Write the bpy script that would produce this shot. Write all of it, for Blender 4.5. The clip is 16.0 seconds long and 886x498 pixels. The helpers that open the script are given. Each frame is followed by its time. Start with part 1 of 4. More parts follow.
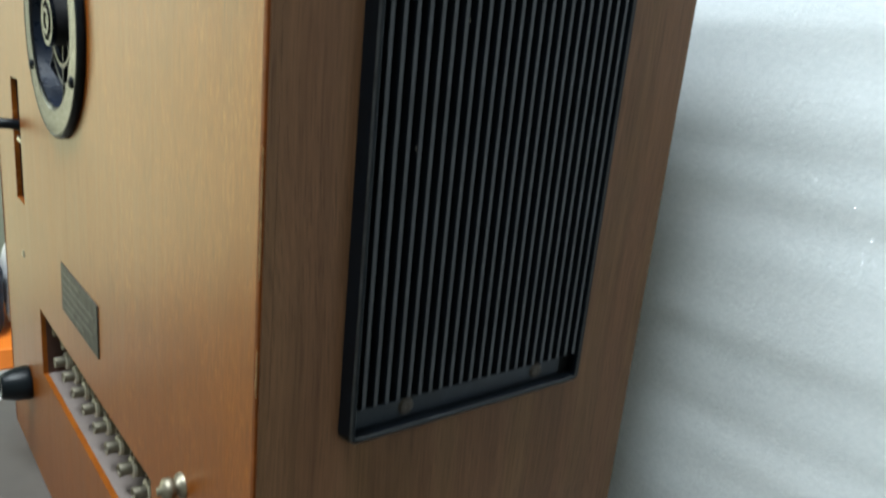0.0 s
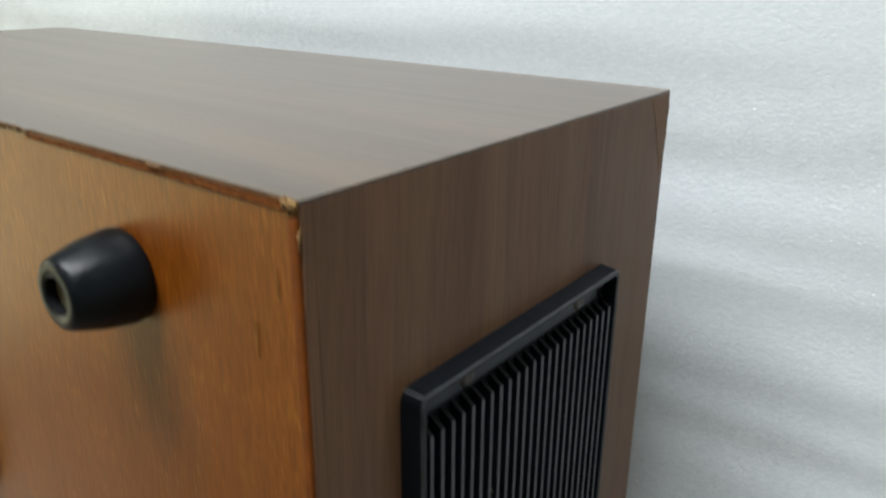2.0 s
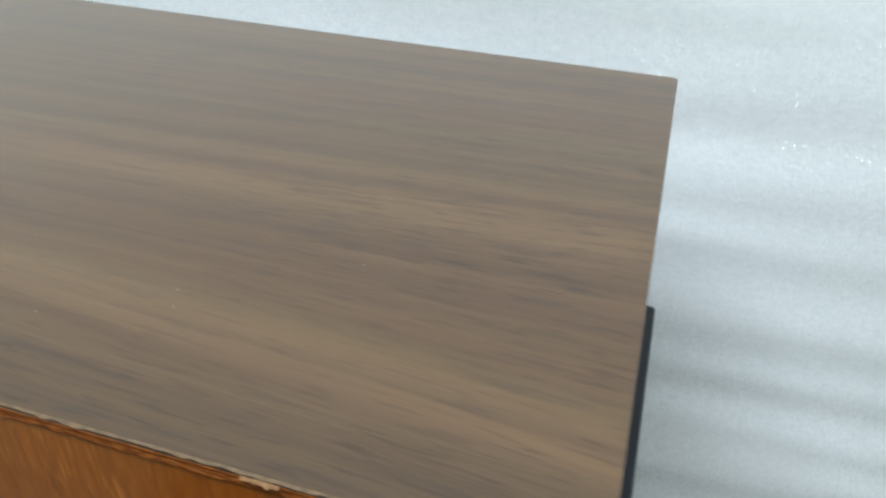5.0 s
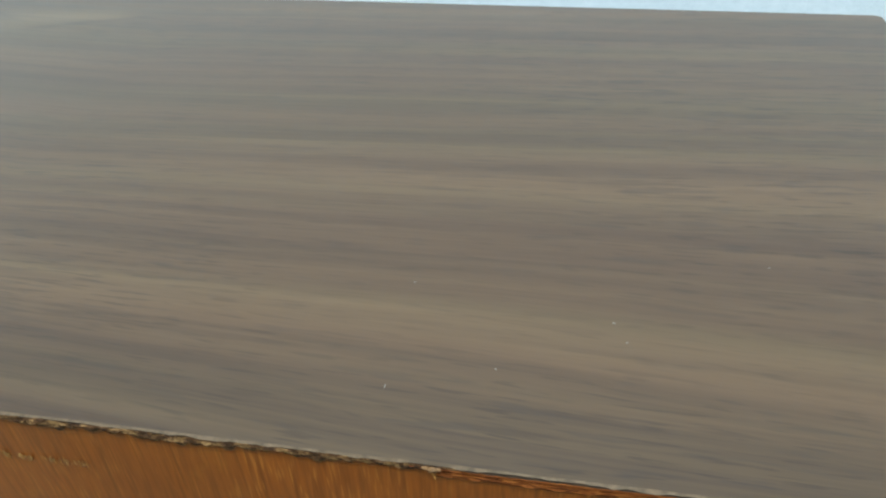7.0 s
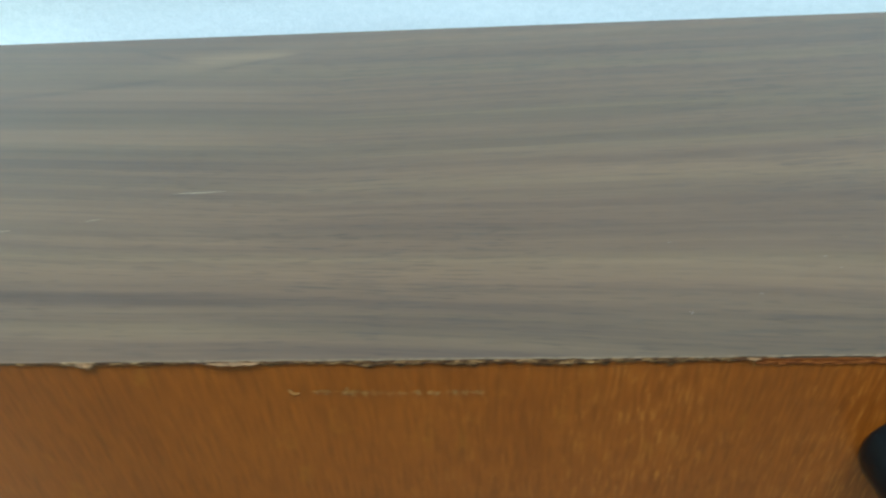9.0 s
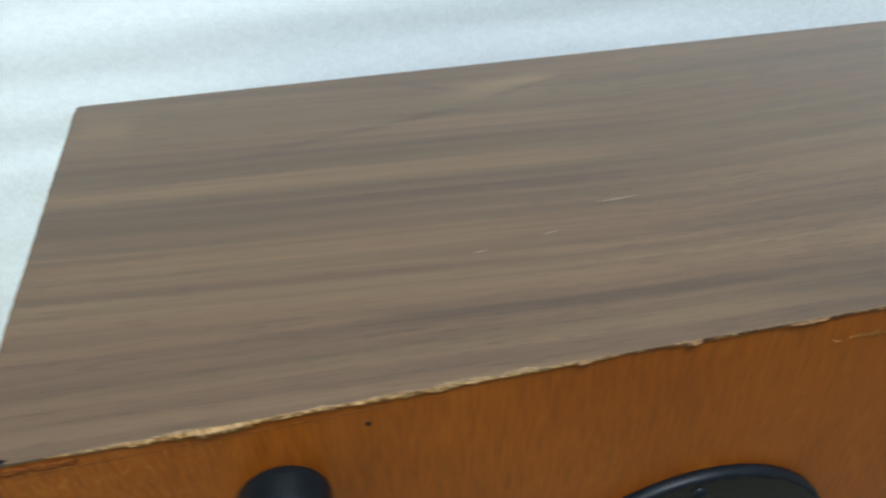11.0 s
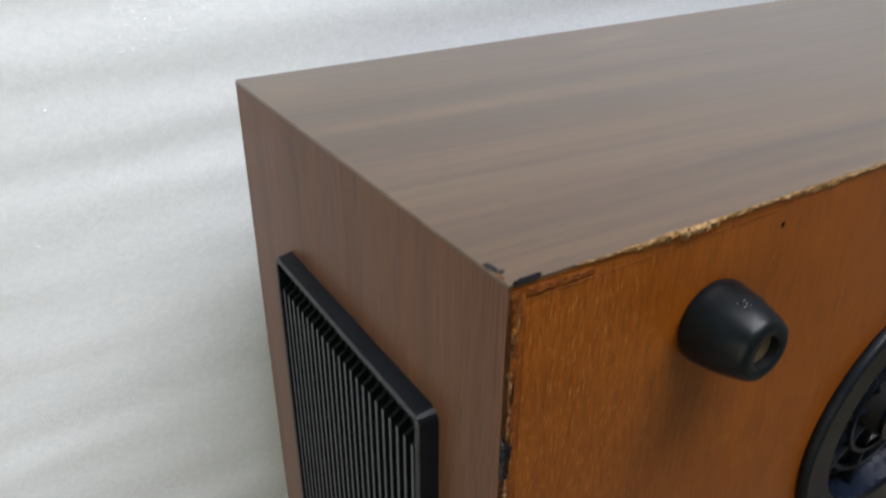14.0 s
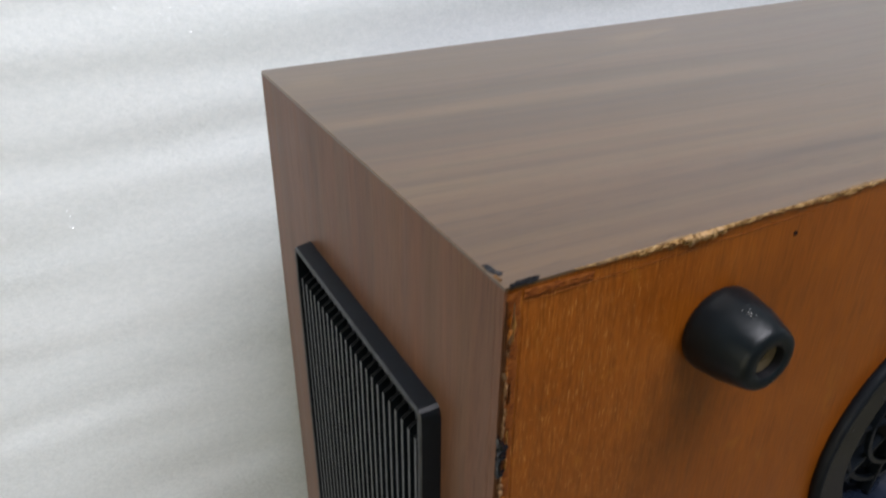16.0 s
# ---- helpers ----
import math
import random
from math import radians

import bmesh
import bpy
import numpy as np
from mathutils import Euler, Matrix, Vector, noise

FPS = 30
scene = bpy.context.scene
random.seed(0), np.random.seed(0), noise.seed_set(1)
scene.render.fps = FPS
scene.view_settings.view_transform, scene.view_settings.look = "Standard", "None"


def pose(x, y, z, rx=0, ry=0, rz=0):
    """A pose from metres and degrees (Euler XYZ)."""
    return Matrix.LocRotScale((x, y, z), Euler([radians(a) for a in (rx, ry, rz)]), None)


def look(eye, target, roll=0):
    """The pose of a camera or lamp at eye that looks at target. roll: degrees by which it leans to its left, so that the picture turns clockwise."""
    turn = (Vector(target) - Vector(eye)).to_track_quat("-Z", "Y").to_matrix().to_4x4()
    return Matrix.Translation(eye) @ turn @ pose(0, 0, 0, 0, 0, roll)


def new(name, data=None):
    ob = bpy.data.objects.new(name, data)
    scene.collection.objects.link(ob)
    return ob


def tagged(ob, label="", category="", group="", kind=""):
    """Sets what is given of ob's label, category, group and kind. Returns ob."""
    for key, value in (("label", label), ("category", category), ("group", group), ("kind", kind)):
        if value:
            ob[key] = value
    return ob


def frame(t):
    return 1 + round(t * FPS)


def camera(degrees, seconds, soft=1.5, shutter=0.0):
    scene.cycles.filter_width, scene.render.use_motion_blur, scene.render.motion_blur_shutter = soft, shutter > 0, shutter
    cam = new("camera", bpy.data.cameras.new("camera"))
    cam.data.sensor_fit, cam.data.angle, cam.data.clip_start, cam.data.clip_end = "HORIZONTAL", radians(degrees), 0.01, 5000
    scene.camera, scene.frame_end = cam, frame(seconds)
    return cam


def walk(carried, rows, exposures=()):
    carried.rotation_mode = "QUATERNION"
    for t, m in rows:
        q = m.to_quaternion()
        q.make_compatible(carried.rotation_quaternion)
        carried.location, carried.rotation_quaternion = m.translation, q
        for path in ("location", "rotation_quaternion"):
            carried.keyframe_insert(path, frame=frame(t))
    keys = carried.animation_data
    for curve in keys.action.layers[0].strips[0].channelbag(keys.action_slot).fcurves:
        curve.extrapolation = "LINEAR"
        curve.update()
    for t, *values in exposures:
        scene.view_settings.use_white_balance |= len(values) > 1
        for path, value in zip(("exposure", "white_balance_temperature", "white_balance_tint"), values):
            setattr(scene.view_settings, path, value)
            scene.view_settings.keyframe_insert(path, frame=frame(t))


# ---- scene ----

# The camera: seconds, eye, direction, roll.
cam = camera(60.4, 16.0, soft=2.3, shutter=0.5)
PATH = [
    (0.0, (0.4088, -0.0901, 0.3353), (-0.7429, 0.6091, -0.2778), 5.71),
    (0.5, (0.3997, -0.0953, 0.3717), (-0.7362, 0.6211, -0.2688), 6.06),
    (1.0, (0.3815, -0.0957, 0.4068), (-0.7162, 0.6393, -0.2799), 5.56),
    (1.5, (0.3564, -0.0897, 0.4464), (-0.6526, 0.6855, -0.3228), 1.80),
    (2.0, (0.3259, -0.0927, 0.4820), (-0.5715, 0.7427, -0.3489), 0.38),
    (2.5, (0.2878, -0.0892, 0.5118), (-0.4821, 0.7340, -0.4783), -0.46),
    (3.0, (0.2661, -0.0862, 0.5239), (-0.4070, 0.7380, -0.5382), 10.31),
    (3.2, (0.2554, -0.0890, 0.5232), (-0.3520, 0.7946, -0.4947), 8.12),
    (5.3, (0.1938, -0.0583, 0.5235), (-0.1834, 0.7939, -0.5797), -0.05),
    (5.5, (0.1682, -0.0607, 0.5363), (-0.1391, 0.7702, -0.6224), -0.71),
    (6.0, (0.1407, -0.0586, 0.5269), (-0.1561, 0.7758, -0.6114), -2.02),
    (6.5, (0.1251, -0.0641, 0.5298), (-0.1454, 0.7773, -0.6121), -1.28),
    (7.0, (0.1275, -0.0661, 0.5335), (-0.1512, 0.7714, -0.6182), -2.53),
    (7.5, (0.1107, -0.0730, 0.5360), (-0.1428, 0.7728, -0.6184), -2.27),
    (8.0, (0.0999, -0.0936, 0.5495), (-0.1185, 0.7915, -0.5996), -2.33),
    (8.2, (0.0952, -0.1013, 0.5540), (-0.1093, 0.7897, -0.6037), -2.44),
    (10.3, (-0.0680, -0.1207, 0.5772), (0.1153, 0.7496, -0.6518), -1.39),
    (10.5, (-0.0909, -0.1214, 0.5797), (0.1544, 0.7533, -0.6393), -0.04),
    (11.0, (-0.1357, -0.1269, 0.5856), (0.1724, 0.7683, -0.6165), -0.57),
    (11.5, (-0.1726, -0.1200, 0.5871), (0.2050, 0.7662, -0.6090), -1.10),
    (12.0, (-0.2064, -0.1103, 0.5825), (0.2701, 0.7519, -0.6014), 0.20),
    (12.5, (-0.2411, -0.0955, 0.5749), (0.3622, 0.7289, -0.5810), 1.05),
    (13.0, (-0.2753, -0.0921, 0.5560), (0.4172, 0.7017, -0.5776), 0.77),
    (13.5, (-0.2911, -0.1035, 0.5416), (0.4522, 0.7243, -0.5204), 1.00),
    (14.0, (-0.3040, -0.1095, 0.5228), (0.4629, 0.7492, -0.4738), 0.27),
    (14.5, (-0.3102, -0.1105, 0.5135), (0.4619, 0.7471, -0.4780), 0.47),
    (15.0, (-0.3117, -0.1138, 0.5128), (0.4543, 0.7552, -0.4725), 0.19),
    (15.5, (-0.3098, -0.1130, 0.5130), (0.4524, 0.7564, -0.4724), 0.40),
    (16.0, (-0.2968, -0.1143, 0.5265), (0.4141, 0.7675, -0.4893), 0.50),
]
EXPOSURES = [(0.0, 1.10, 6020, 5), (1.0, 1.14, 6020, 4), (1.5, 1.17, 6050, 3), (2.0, 0.55, 6400, 12), (2.5, 0.53, 6400, 17), (3.2, 0.80, 6050, 6), (5.5, 0.66, 6050, 8), (6.0, 0.71, 5650, 4), (6.5, 0.71, 5600, 2), (7.5, 0.73, 5370, -1),
             (8.2, 0.76, 5300, -3), (10.3, 0.83, 4950, -9), (11.0, 0.64, 5800, 6), (11.5, 0.40, 6200, 13), (12.0, 0.26, 6350, 18), (13.5, 0.41, 6350, 19), (16.0, 0.46, 6350, 20)]
walk(cam, [(t, look(e, tuple(a + b for a, b in zip(e, d)), r)) for t, e, d, r in PATH], EXPOSURES)

# ---- light ----
world = bpy.data.worlds.new("world")
scene.world = world
world.use_nodes = True
sky = world.node_tree.nodes.new("ShaderNodeTexSky")
sky.sky_type, sky.sun_disc, sky.sun_elevation, sky.sun_rotation = "NISHITA", False, radians(40), radians(100)
world.node_tree.links.new(sky.outputs[0], world.node_tree.nodes["Background"].inputs[0])
world.node_tree.nodes["Background"].inputs[1].default_value = 0.1


def area_lamp(name, m, sx, sy, watts, colour):
    data = bpy.data.lights.new(name, "AREA")
    data.shape, data.size, data.size_y, data.energy, data.color = "RECTANGLE", sx, sy, watts, colour
    ob = new(name, data)
    ob.matrix_world = m
    return ob


# ceiling fitting over the bench, and daylight in the tall window on the left
area_lamp("ceiling_lamp_light", look((0.04, -0.45, 1.78), (0.02, -0.3, 0)), 1.2, 0.5, 30, (0.97, 1.0, 1.0))
area_lamp("window_light", look((-2.06, -1.25, 0.35), (0, -1.25, 0.35)), 1.6, 1.9, 11.5, (1.0, 0.95, 0.58))


# ---- materials ----
class Graph:
    """A short way to write a node material."""

    def __init__(self, name, rough=0.5, metal=0.0, spec=0.5):
        self.mat = bpy.data.materials.new(name)
        self.mat.use_nodes = True
        self.tree = self.mat.node_tree
        self.bsdf = self.tree.nodes["Principled BSDF"]
        self.set("Roughness", rough), self.set("Metallic", metal), self.set("Specular IOR Level", spec)

    def set(self, socket, value):
        if isinstance(value, bpy.types.NodeSocket):
            self.tree.links.new(value, self.bsdf.inputs[socket])
        else:
            self.bsdf.inputs[socket].default_value = (*value, 1) if isinstance(value, tuple) else value

    def node(self, kind, out=0, values=None, **settings):
        n = self.tree.nodes.new("ShaderNode" + kind)
        for k, v in settings.items():
            setattr(n, k, v)
        for k, v in (values or {}).items():
            if isinstance(v, bpy.types.NodeSocket):
                self.tree.links.new(v, n.inputs[k])
            else:
                n.inputs[k].default_value = v
        return n.outputs[out]

    def coords(self, scale=(1, 1, 1), turn=(0, 0, 0), shift=(0, 0, 0)):
        c = self.node("TexCoord", "Object")
        return self.node("Mapping", 0, {"Vector": c, "Scale": scale, "Rotation": turn, "Location": shift})

    def noise(self, vec, scale=1.0, detail=3.0, rough=0.5, distortion=0.0):
        return self.node("TexNoise", 0, {"Vector": vec, "Scale": scale, "Detail": detail, "Roughness": rough, "Distortion": distortion})

    def ramp(self, fac, *stops):
        n = self.tree.nodes.new("ShaderNodeValToRGB")
        while len(n.color_ramp.elements) < len(stops):
            n.color_ramp.elements.new(0.5)
        for e, (p, c) in zip(n.color_ramp.elements, stops):
            e.position, e.color = p, (*c, 1) if isinstance(c, tuple) else (c, c, c, 1)
        self.tree.links.new(fac, n.inputs[0])
        return n.outputs[0]

    def mix(self, fac, a, b, blend="MIX"):
        n = self.tree.nodes.new("ShaderNodeMix")
        n.data_type, n.blend_type = "RGBA", blend
        for i, v in ((0, fac), (6, a), (7, b)):
            if isinstance(v, bpy.types.NodeSocket):
                self.tree.links.new(v, n.inputs[i])
            else:
                n.inputs[i].default_value = (*v, 1) if isinstance(v, tuple) else v
        return n.outputs[2]

    def maths(self, op, a, b=0.0):
        return self.node("Math", 0, {0: a, 1: b}, operation=op)

    def bump(self, height, strength=0.3, distance=0.001):
        self.set("Normal", self.node("Bump", 0, {"Height": height, "Strength": strength, "Distance": distance}))


def plain(name, colour, rough=0.5, metal=0.0, spec=0.5, vary=0.12, size=60.0, bump=0.0):
    g = Graph(name, rough, metal, spec)
    n = g.noise(g.coords(), size, 4, 0.6)
    dark = tuple(c * (1 - vary) for c in colour)
    light = tuple(min(1.0, c * (1 + vary)) for c in colour)
    g.set("Base Color", g.ramp(n, (0.3, dark), (0.7, light)))
    g.set("Roughness", g.ramp(g.noise(g.coords(), size * 2.3, 3), (0.2, max(0.02, rough - 0.1)), (0.8, min(1, rough + 0.1))))
    if bump:
        g.bump(g.noise(g.coords(), size * 6, 3), bump, 0.0005)
    return g.mat


# tone across the top board, front to back in metres of grain: the end half with the torn corner, and the other
TONE_A = [(0.000, 0.60), (0.010, 0.64), (0.0160, 0.48), (0.0205, 0.10), (0.0240, 0.45), (0.0280, 0.28), (0.0320, 0.62), (0.0370, 0.52), (0.0392, 0.14), (0.0420, 0.62), (0.0520, 0.68), (0.0570, 0.50),
          (0.0620, 0.64), (0.0675, 0.46), (0.0710, 0.26), (0.0760, 0.40), (0.0815, 0.22), (0.0870, 0.34), (0.0915, 0.58), (0.0990, 0.66), (0.1060, 0.50), (0.1130, 0.22), (0.1165, 0.55), (0.1270, 0.52), (0.1400, 0.60), (0.1600, 0.52)]
TONE_B = [(0.004, 0.22), (0.0120, 0.16), (0.0185, 0.08), (0.0250, 0.36), (0.0305, 0.50), (0.0360, 0.50), (0.0400, 0.26), (0.0450, 0.50), (0.0510, 0.16), (0.0560, 0.46), (0.0620, 0.62), (0.0690, 0.66), (0.0730, 0.78),
          (0.0775, 0.26), (0.0825, 0.56), (0.0895, 0.60), (0.0950, 0.34), (0.0985, 0.52), (0.1040, 0.18), (0.1100, 0.56), (0.1150, 0.82), (0.1195, 0.50), (0.1260, 0.20), (0.1320, 0.52), (0.1410, 0.66), (0.1515, 0.30), (0.1550, 0.64), (0.1750, 0.72)]
# flame figure near the back edge: start x, end x, y at the start, slope, half width, strength (below 0: paler)
FIGURE = [(-0.062, -0.006, 0.1465, 0.360, 0.0016, 1.2), (-0.16, -0.050, 0.1250, 0.200, 0.0020, 1.0), (-0.098, -0.052, 0.1770, -0.520, 0.0016, 1.0), (-0.08, -0.008, 0.1560, 0.120, 0.0060, -1.7),
          (-0.222, -0.192, 0.1600, 0.0, 0.011, -1.1), (0.03, 0.15, 0.0370, -0.070, 0.0055, -0.35), (-0.135, 0.015, 0.0290, -0.075, 0.0026, 0.8)]


def veneer(name, along, light, mid, dark, seed=0.0, figure=()):
    """Walnut veneer with its grain along one axis ('x' or 'z')."""
    g = Graph(name, 0.42, 0, 0.03 if figure else 0.12)
    s = {"x": lambda a, b: (a, b, b), "z": lambda a, b: (b, b, a)}[along]
    warp = g.noise(g.coords(s(3.2, 9.0), shift=(seed, seed, seed)), 1.0, 2, 0.5)
    warp = g.maths("MULTIPLY", g.maths("SUBTRACT", warp, 0.5), 0.012 if figure else 0.03)
    base = g.node("TexCoord", "Object")
    moved = g.node("VectorMath", 0, {0: base, 1: g.node("CombineXYZ", 0, {0: 0.0 if along == "x" else warp, 1: warp, 2: 0.0})}, operation="ADD")
    xyz = g.tree.nodes.new("ShaderNodeSeparateXYZ")
    g.tree.links.new(moved, xyz.inputs[0])
    x, y = xyz.outputs[0], xyz.outputs[1]

    lines = moved
    if figure:
        # the grain leans forward over one half of the board and fans out over the other
        fan = g.node("MapRange", 0, {0: y, 1: 0.015, 2: 0.085, 3: -0.065, 4: 0.045})
        slant = g.node("MapRange", 0, {0: y, 1: 0.02, 2: 0.055, 3: -0.03, 4: -0.08})
        lean = g.maths("ADD", g.maths("MULTIPLY", g.maths("MAXIMUM", x, 0.0), fan), g.maths("MULTIPLY", g.maths("MINIMUM", x, 0.0), slant))
        lines = g.node("VectorMath", 0, {0: moved, 1: g.node("CombineXYZ", 0, {1: lean})}, operation="SUBTRACT")

    def stretched(a, b, off=0.0):
        return g.node("Mapping", 0, {"Vector": lines, "Scale": s(a, b), "Location": (seed + off, seed + off, seed + off)})

    fine = 1.0 if figure else 0.6
    bands = g.noise(stretched(1.4, 95) if figure else stretched(1.3, 42), 1.0, 4.0, 0.65)
    streak = g.noise(stretched(4.0, 330, 3.0) if figure else stretched(4, 170, 3.0), 1.0, 3.0, 0.6)
    ribs = g.noise(stretched(1.8, 185, 37.0), 1.0, 3.0, 0.6)
    fibre = g.noise(stretched(26, 1300, 7.0), 1.0, 2.0, 0.6)
    pores = g.noise(stretched(95, 1250, 11.0) if figure else stretched(55, 1250, 11.0), 1.0, 1.5, 0.55)
    dashes = g.noise(stretched(48, 760, 17.0), 1.0, 2.0, 0.6)
    smears = g.noise(stretched(52, 520, 29.0), 1.0, 2.0, 0.6)
    cloud = g.noise(g.coords(s(6, 14), shift=(seed, 0, seed)), 1.0, 2)
    if figure:
        v = g.node("SeparateXYZ", 1, {0: lines})
        v = g.maths("ADD", v, g.maths("MULTIPLY", g.maths("SUBTRACT", g.noise(stretched(9, 70, 5.0), 1.0, 4.0, 0.65), 0.5), 0.0045))
        v = g.maths("MULTIPLY", v, 5.0)
        tone_a = g.ramp(v, *((5 * a, b) for a, b in TONE_A))
        tone_b = g.ramp(v, *((5 * a, b) for a, b in TONE_B))
        side = g.node("MapRange", 0, {0: g.maths("ADD", x, g.maths("MULTIPLY", g.maths("SUBTRACT", bands, 0.5), 0.12)), 1: -0.045, 2: 0.035}, interpolation_type="SMOOTHSTEP")
        tone = g.mix(side, tone_a, tone_b)
        keep = g.ramp(g.noise(stretched(5, 60, 13.0), 1.0, 2.0, 0.5), (0.30, 0.45), (0.52, 1.0))
        tone = g.mix(keep, (0.50, 0.50, 0.50), tone)
        tone = g.mix(0.20, tone, g.ramp(bands, (0.30, 0.05), (0.70, 0.95)))
        tone = g.mix(0.26, tone, g.ramp(ribs, (0.36, 0.0), (0.64, 1.0)))
        c = g.ramp(tone, (0.20, dark), (0.46, mid), (0.68, light))
    else:
        c = g.ramp(bands, (0.30, dark), (0.47, mid), (0.64, light))
    c = g.mix(0.17 if figure else 0.34, c, g.ramp(streak, (0.36, dark), (0.61, light)))
    hue = g.noise(stretched(1.3, 90, 23.0), 1.0, 2.0, 0.5)
    c = g.mix(g.ramp(hue, (0.42, 0.0), (0.60, 0.5)), c, (1.07, 0.92, 0.94), "MULTIPLY")
    c = g.mix(g.ramp(hue, (0.36, 0.6), (0.50, 0.0)), c, (1.0, 1.02, 0.92), "MULTIPLY")
    c = g.mix(0.15 if figure else 0.28, c, g.ramp(fibre, (0.3, tuple(0.6 * k for k in dark)), (0.7, light)))
    half = g.node("MapRange", 0, {0: x, 1: -0.08, 2: 0.02, 3: 0.60, 4: 1.0}) if figure else 1.0
    spots = g.maths("MULTIPLY", g.ramp(pores, (0.58, 0.0), (0.67, 1.0)), g.ramp(cloud, (0.35, 0.20 * fine), (0.62, 0.65 * fine)))
    c = g.mix(g.maths("MULTIPLY", spots, half), c, tuple(0.45 * k for k in dark))
    c = g.mix(g.maths("MULTIPLY", g.ramp(dashes, (0.56, 0.0), (0.68, 1.0)), g.maths("MULTIPLY", half, g.ramp(cloud, (0.36, 0.20 * fine), (0.60, 0.55 * fine)))), c, tuple(0.7 * k for k in dark))
    if figure:
        # grey-blue smears of open grain
        c = g.mix(g.maths("MULTIPLY", g.ramp(smears, (0.59, 0.0), (0.68, 0.5)), g.maths("MULTIPLY", g.ramp(cloud, (0.30, 0.35), (0.60, 1.0)), g.node("MapRange", 0, {0: x, 1: -0.06, 2: 0.03, 3: 0.15, 4: 1.0}))), c, (0.030, 0.0205, 0.0150))
        wob = g.maths("MULTIPLY", g.maths("SUBTRACT", g.noise(stretched(10, 120, 5.0), 1.0, 3.0, 0.6), 0.5), 0.004)
        yy = g.maths("ADD", y, wob)
        ragged = g.ramp(g.noise(stretched(12, 420, 9.0), 1.0, 3.0, 0.65), (0.38, 0.25), (0.62, 0.95))
        total = None
        for x0, x1, ya, slope, w, k in figure:
            off = g.maths("SUBTRACT", yy, g.maths("ADD", g.maths("MULTIPLY", g.maths("SUBTRACT", x, x0), slope), ya))
            fall = g.maths("EXPONENT", g.maths("MULTIPLY", g.maths("POWER", g.maths("ABSOLUTE", off), 2.0), -1.0 / (w * w)))
            edge = min(0.03, 0.35 * (x1 - x0))
            a = g.node("MapRange", 0, {0: x, 1: x0, 2: x0 + edge}, interpolation_type="SMOOTHSTEP")
            b = g.node("MapRange", 0, {0: x, 1: x1, 2: x1 - edge}, interpolation_type="SMOOTHSTEP")
            f = g.maths("MULTIPLY", g.maths("MULTIPLY", g.maths("MULTIPLY", a, b), fall), k * 0.75)
            total = f if total is None else g.maths("ADD", total, f)
        total = g.maths("MULTIPLY", total, ragged)
        c = g.mix(g.maths("MAXIMUM", total, 0.0), c, tuple(0.72 * k for k in dark))
        c = g.mix(g.maths("MAXIMUM", g.maths("MULTIPLY", total, -1.0), 0.0), c, tuple(1.12 * k for k in light))
    g.set("Base Color", c)
    g.set("Roughness", g.ramp(streak, (0.3, 0.30), (0.7, 0.42)))
    g.set("Coat Weight", 1.0 if figure else 0.0), g.set("Coat Roughness", 0.30), g.set("Coat IOR", 1.41)
    g.set("Sheen Weight", 0.18 if figure else 0.0), g.set("Sheen Roughness", 0.35)
    g.bump(g.mix(0.5, fibre, pores), 0.12, 0.0003)
    return g.mat


W_LIGHT, W_MID, W_DARK = (0.1040, 0.0646, 0.0304), (0.0675, 0.0398, 0.0195), (0.0356, 0.0195, 0.0107)
VENEER_TOP = veneer("walnut_top", "x", W_LIGHT, W_MID, W_DARK, 0.0, FIGURE)
VENEER_SIDE = veneer("walnut_side", "z", (0.1980, 0.0985, 0.0545), (0.1490, 0.0712, 0.0395), (0.0900, 0.0420, 0.0250), 2.7)
# the same walnut, greyed to put the light on the right side into colour
VENEER_RIGHT = veneer("walnut_side_lit_greyer", "z", (0.1860, 0.1040, 0.0560), (0.1380, 0.0755, 0.0405), (0.0860, 0.0460, 0.0265), 5.9)


